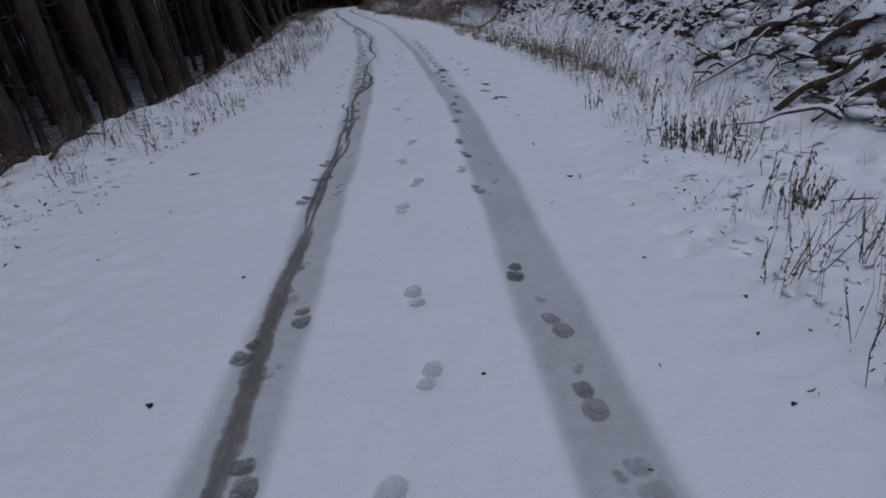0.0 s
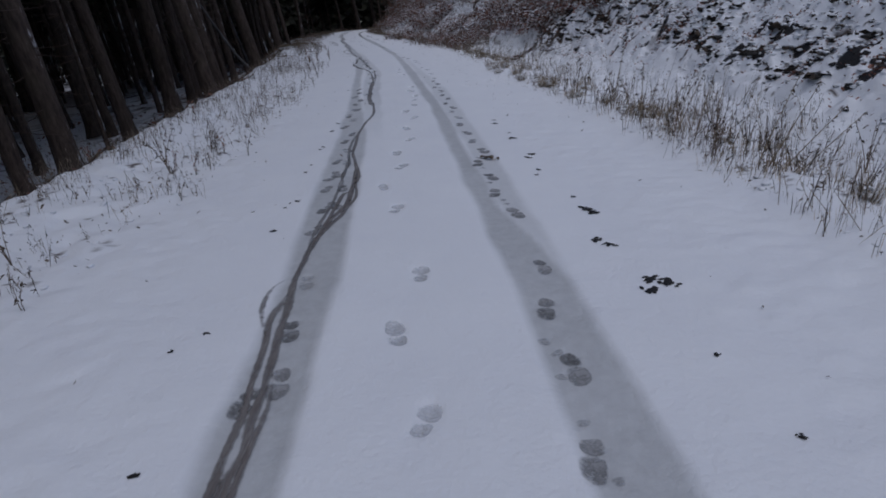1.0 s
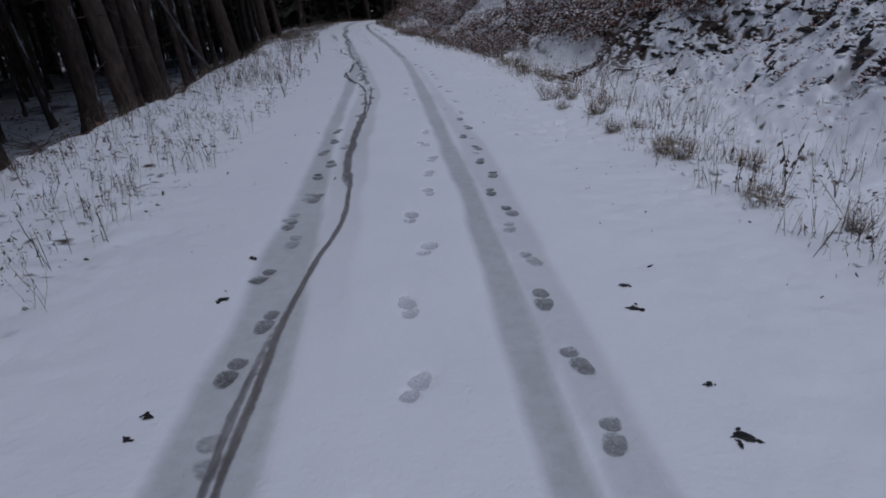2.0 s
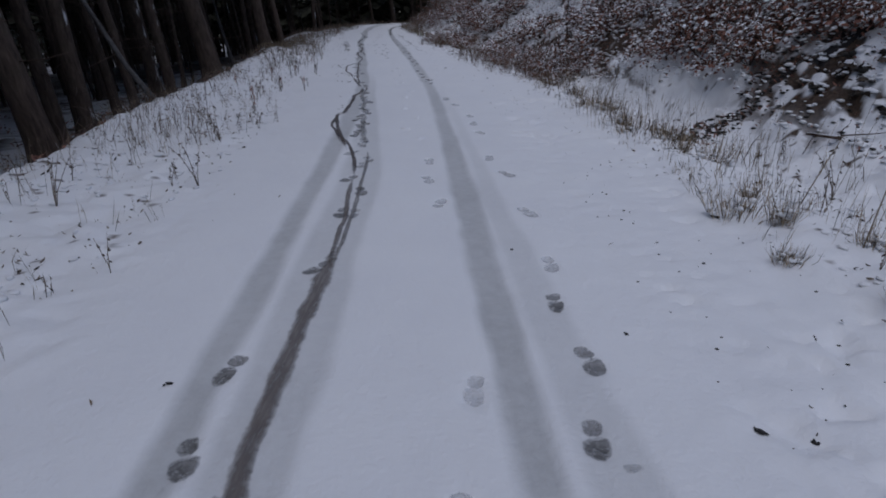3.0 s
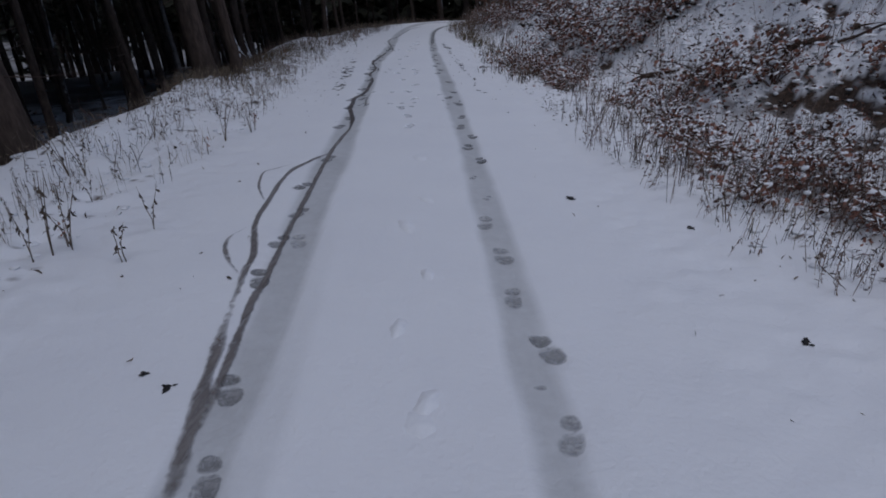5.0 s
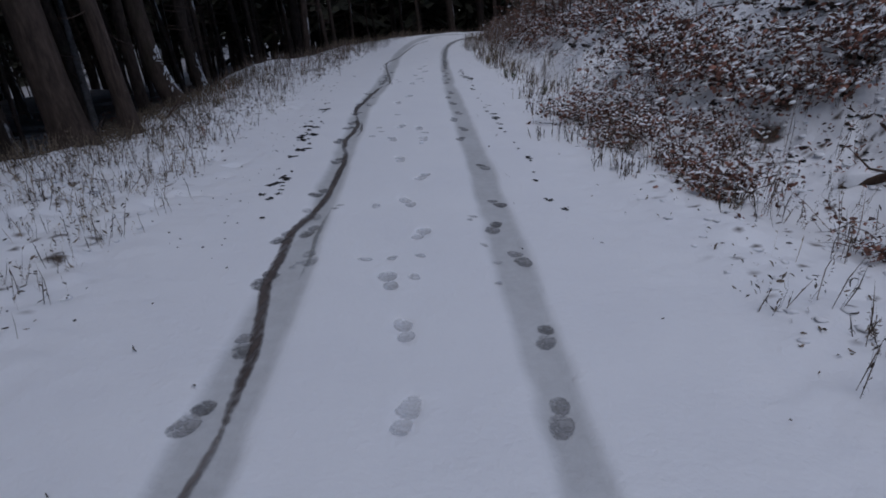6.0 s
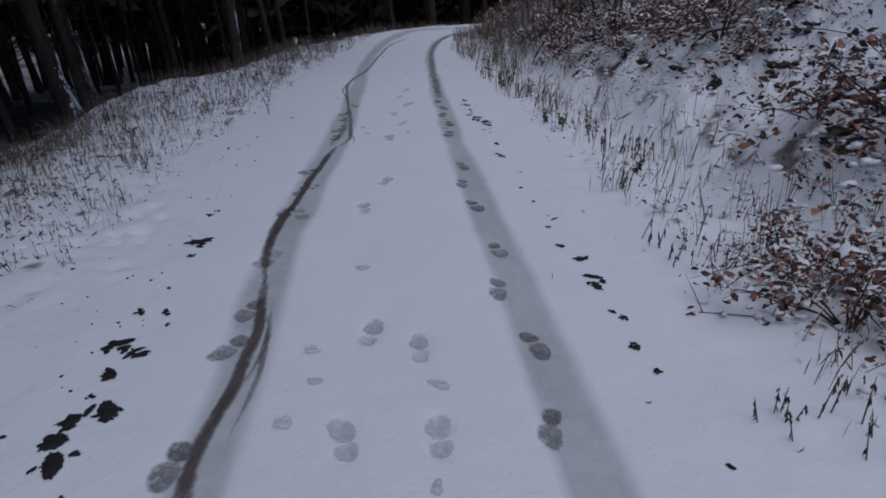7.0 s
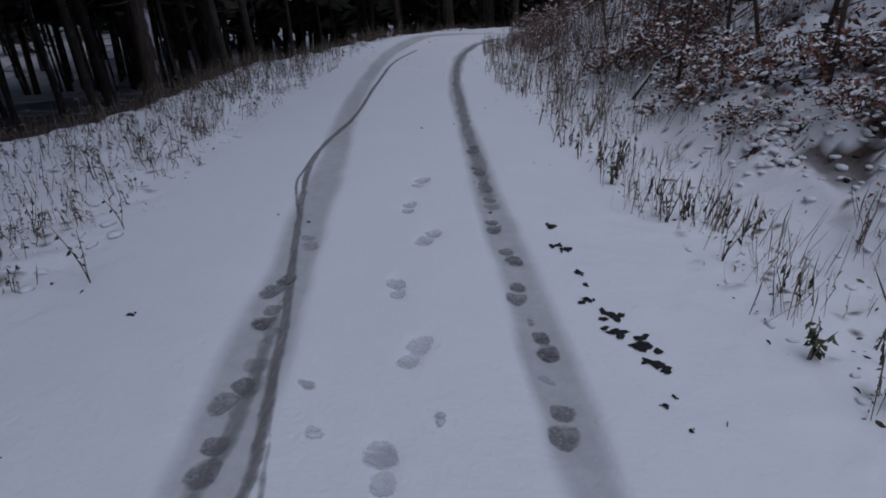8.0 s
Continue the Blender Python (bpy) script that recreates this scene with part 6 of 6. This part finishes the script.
for k, (y, l, tall) in enumerate(((49.0, 3.2, 3.6), (48.7, 3.5, 3.2), (48.5, 3.7, 3.4), (47.8, 3.85, 4.5), (46.6, 4.1, 3.5), (51.5, 3.0, 3.0), (22.9, 6.3, 2.6), (21.0, 6.5, 3.0), (33.5, 5.0, 2.8), (41.8, 5.3, 3.8), (42.6, 5.6, 4.0),
                                  (53.5, 3.4, 3.2), (56, 3.6, 3.4), (38.5, 5.6, 3.0), (47.2, 3.6, 3.0), (46.0, 4.4, 3.4), (45.2, 4.7, 3.0), (50.2, 3.3, 3.2), (47.6, 4.5, 3.6))):
    sapling(y, l, tall, (rng.normal(-0.2, 0.25), rng.normal(0, 0.2)), 600 + k)


# ---- litter on the bank and under the trees ----
def litter(name, label, count, seed, spot, mat, size, lumps):
    rng = np.random.default_rng(seed)
    made = Build()
    while count > 0:
        y, l = spot(rng)
        x = middle(y) + l
        if rng.random() > float(step(0.35, 0.65, fbm(x, y, 0.7, 90 + seed))) + 0.12:
            continue
        count -= 1
        if float(hollow(y, l)) + 0.9 * (float(vnoise(x, y, 0.5, 95)) - 0.5) > 0.6:
            continue
        z = height(x, y)
        if lumps:
            r = rng.uniform(0.4, 1.0) * size
            made.blob((x, y, z + r * 0.25), r * rng.uniform(0.7, 1.6), r * rng.uniform(0.7, 1.6), r * rng.uniform(0.3, 0.6))
        else:
            n = rng.uniform(0.5, 1.5) * size
            w = rng.uniform(0, 6.3)
            made.blade((x, y, z + 0.006), (x + math.cos(w) * n, y + math.sin(w) * n, z + rng.uniform(0.0, 0.8) * n + 0.01), n * rng.uniform(0.2, 0.6), 0.15)
    return tagged(new(name, made.mesh(name, mat, lumps)), label, "litter", kind="stuff")


def bank_spot(rng):
    y = rng.uniform(1, 58)
    if 43 < y < 49.5 and rng.random() < 0.2:
        y = rng.uniform(1, 42)
    return y, float(line(BANK, y)) + (0.9 if 9 < y < 21 and rng.random() < 0.85 else 0.1) + 4.5 * rng.random() ** 1.2


def wood_spot(rng):
    y = rng.uniform(2, 62)
    return y, float(line(CREST, y)) - 0.1 - 9 * rng.random() ** 1.5


def road_spot(rng):
    y = rng.uniform(1.2, 56)
    if rng.random() < 0.6:
        return y, float(line(VERGE_R, y)) + 0.5 - 1.7 * rng.random() ** 1.6
    return y, float(line(VERGE_L, y)) - 0.6 + 1.9 * rng.random() ** 1.6


def verge_spot(rng):
    y = rng.uniform(1.2, 58)
    if rng.random() < 0.45:
        return y, float(line(VERGE_R, y)) + 1.6 * rng.random()
    return y, float(line(VERGE_L, y)) - 2.2 * rng.random()


def crumb_spot(rng):
    if rng.random() < 0.5:
        return rng.uniform(34.5, 43.5), -1.25 - 1.6 * rng.random() ** 1.3
    return rng.uniform(16.5, 28), 1.6 + 1.7 * rng.random()


def seam_spot(rng):
    l = rng.uniform(3.7, 6.4)
    return 24.5 + 0.43 * (l - 4) + rng.normal(0, 0.24), l


def shelf_spot(rng):
    y = rng.uniform(37.5, 41.5)
    return y, -2.3 - 2.6 * rng.random() - 0.2 * (41 - y)


def bank_patch_spot(rng):
    y, l, size = BANK_PATCHES[int(rng.integers(0, len(BANK_PATCHES)))]
    return y + rng.normal(0, 0.55) * size, l + rng.normal(0, 0.55) * size


def heap_spot(rng):
    y = rng.uniform(5.2, 10.6)
    return y, float(line(BANK, y)) + 0.1 + 2.2 * rng.random()


def bush_spot(rng):
    y = rng.uniform(31.2, 52)
    return y, float(line(BANK, y)) + 0.55 + 3.0 * rng.random()


litter("patch_leaves", "curled dark brown leaves round dark patches on the bank", 4600, 13, bank_patch_spot, LEAF, 0.045, False)
litter("verge_leaves", "dead leaves and stalk scraps on lower verge snow", 800, 25, shelf_spot, STALK, 0.03, False)
litter("bank_leaves", "withered brown leaves caught all over the bank", 9000, 18, bush_spot, LEAF, 0.028, False)
litter("bank_stems", "short dark dead stems poking through bank snow", 2500, 19, bush_spot, TWIG, 0.07, False)
litter("heap_snow", "cushions of snow lying over the brash heap", 150, 16, heap_spot, CAP, 0.15, True)
litter("heap_litter", "dark bark and twig scraps between the fallen logs", 1500, 17, heap_spot, TWIG, 0.06, False)
litter("patch_snow", "lumps of snow round the dark patches on the bank", 700, 14, bank_patch_spot, CAP, 0.05, True)
litter("verge_snow", "small lumps of snow caught among verge stems", 2600, 15, verge_spot, CAP, 0.035, True)


# Leaf clumps on the bank, snow on top, dark blobs below painting their shade.
def tussocks(count, seed, along, low, high, cut):
    rng = np.random.default_rng(seed)
    body, leaf, cap = Build(), Build(), Build()
    while count > 0:
        y = rng.uniform(*along)
        l = float(line(BANK, y)) + low + (high - low) * rng.random()
        x = middle(y) + l
        if float(fbm(x, 0.8 * y, 0.8, 14 + seed, 3)) < cut + 0.16 * rng.random() or float(hollow(y, l)) > 0.3:
            continue
        count -= 1
        z, r = height(x, y), 0.022 + 0.075 * rng.random() ** 2
        for _ in range(rng.integers(1, 4)):
            dx, dy = rng.normal(0, 0.6, 2) * r
            body.blob((x + dx, y + dy, z + 0.1 * r), r * rng.uniform(0.5, 1.0), r * rng.uniform(0.5, 1.2), r * rng.uniform(0.3, 0.6))
        for _ in range(rng.integers(4, 11)):
            w, n = rng.uniform(0, 6.3), r * rng.uniform(0.6, 2.0)
            c = Vector((x + 0.6 * r * math.cos(w), y + 0.9 * r * math.sin(w), z + 0.3 * r))
            leaf.blade(c, c + Vector((math.cos(w) * n, math.sin(w) * n, rng.uniform(-0.4, 0.4) * n)), n * 0.5, 0.2)
        for _ in range(rng.integers(0, 4)):
            cap.blob((x + rng.normal(0.35, 0.5) * r, y + rng.normal(0, 0.9) * r, z + rng.uniform(0.4, 0.8) * r), r * rng.uniform(0.35, 0.9), r * rng.uniform(0.35, 1.0), r * rng.uniform(0.2, 0.4))
    for name, label, made, mat in (("tussock_shade", "dark blobs standing in for shade under bank clumps", body, SOIL_AND_SHADE), ("tussock_leaves", "dead leaves hanging from clumps on the bank", leaf, DARK_LEAF), ("tussock_snow", "pads of snow lying on clumps of the bank", cap, CAP)):
        tagged(new(name, made.mesh(name, mat, name != "tussock_leaves")), label, "litter", kind="stuff")


tussocks(950, 1, (5, 24.5), 0.65, 3.6, 0.44)
tussocks(330, 2, (38, 50), 0.45, 3.0, 0.44)
litter("seam_leaves", "band of dead leaves and bark slid down the bank", 550, 11, seam_spot, LEAF, 0.045, False)
litter("seam_soil", "band of dark soil crumbs slid down the bank", 380, 12, seam_spot, SOIL_AND_SHADE, 0.035, True)
# Dark specks, partly soil, partly the shade inside small dents of the snow.
litter("dent_specks", "dark specks for soil bits and shaded dents in roadside snow", 45, 24, crumb_spot, SOIL_AND_SHADE, 0.013, True)
litter("dent_specks", "tiny dark specks for soil grains and shaded dents in roadside snow", 300, 9, crumb_spot, SOIL_AND_SHADE, 0.009, True)
litter("verge_leaves", "small withered leaves lying in the verge snow", 4200, 7, verge_spot, STALK, 0.03, False)
litter("leaf_specks", "scraps of dark leaf and stalk scattered on the snow", 420, 5, road_spot, STALK, 0.026, False)
litter("leaf_specks", "tiny dark scraps of leaf sprinkled over verge snow", 2600, 8, verge_spot, STALK, 0.014, False)
litter("leaf_litter", "dark withered leaves and twigs lying over the bank", 27000, 1, bank_spot, LEAF, 0.034, False)
litter("snow_lumps", "small lumps of snow caught on the bank's litter", 8000, 2, bank_spot, CAP, 0.042, True)
litter("soil_clods", "dark clods of soil showing on the snowy bank", 3200, 3, bank_spot, SOIL_AND_SHADE, 0.03, True)
litter("leaf_litter", "brown leaves and twigs on the forest floor", 5000, 4, wood_spot, LEAF, 0.08, False)
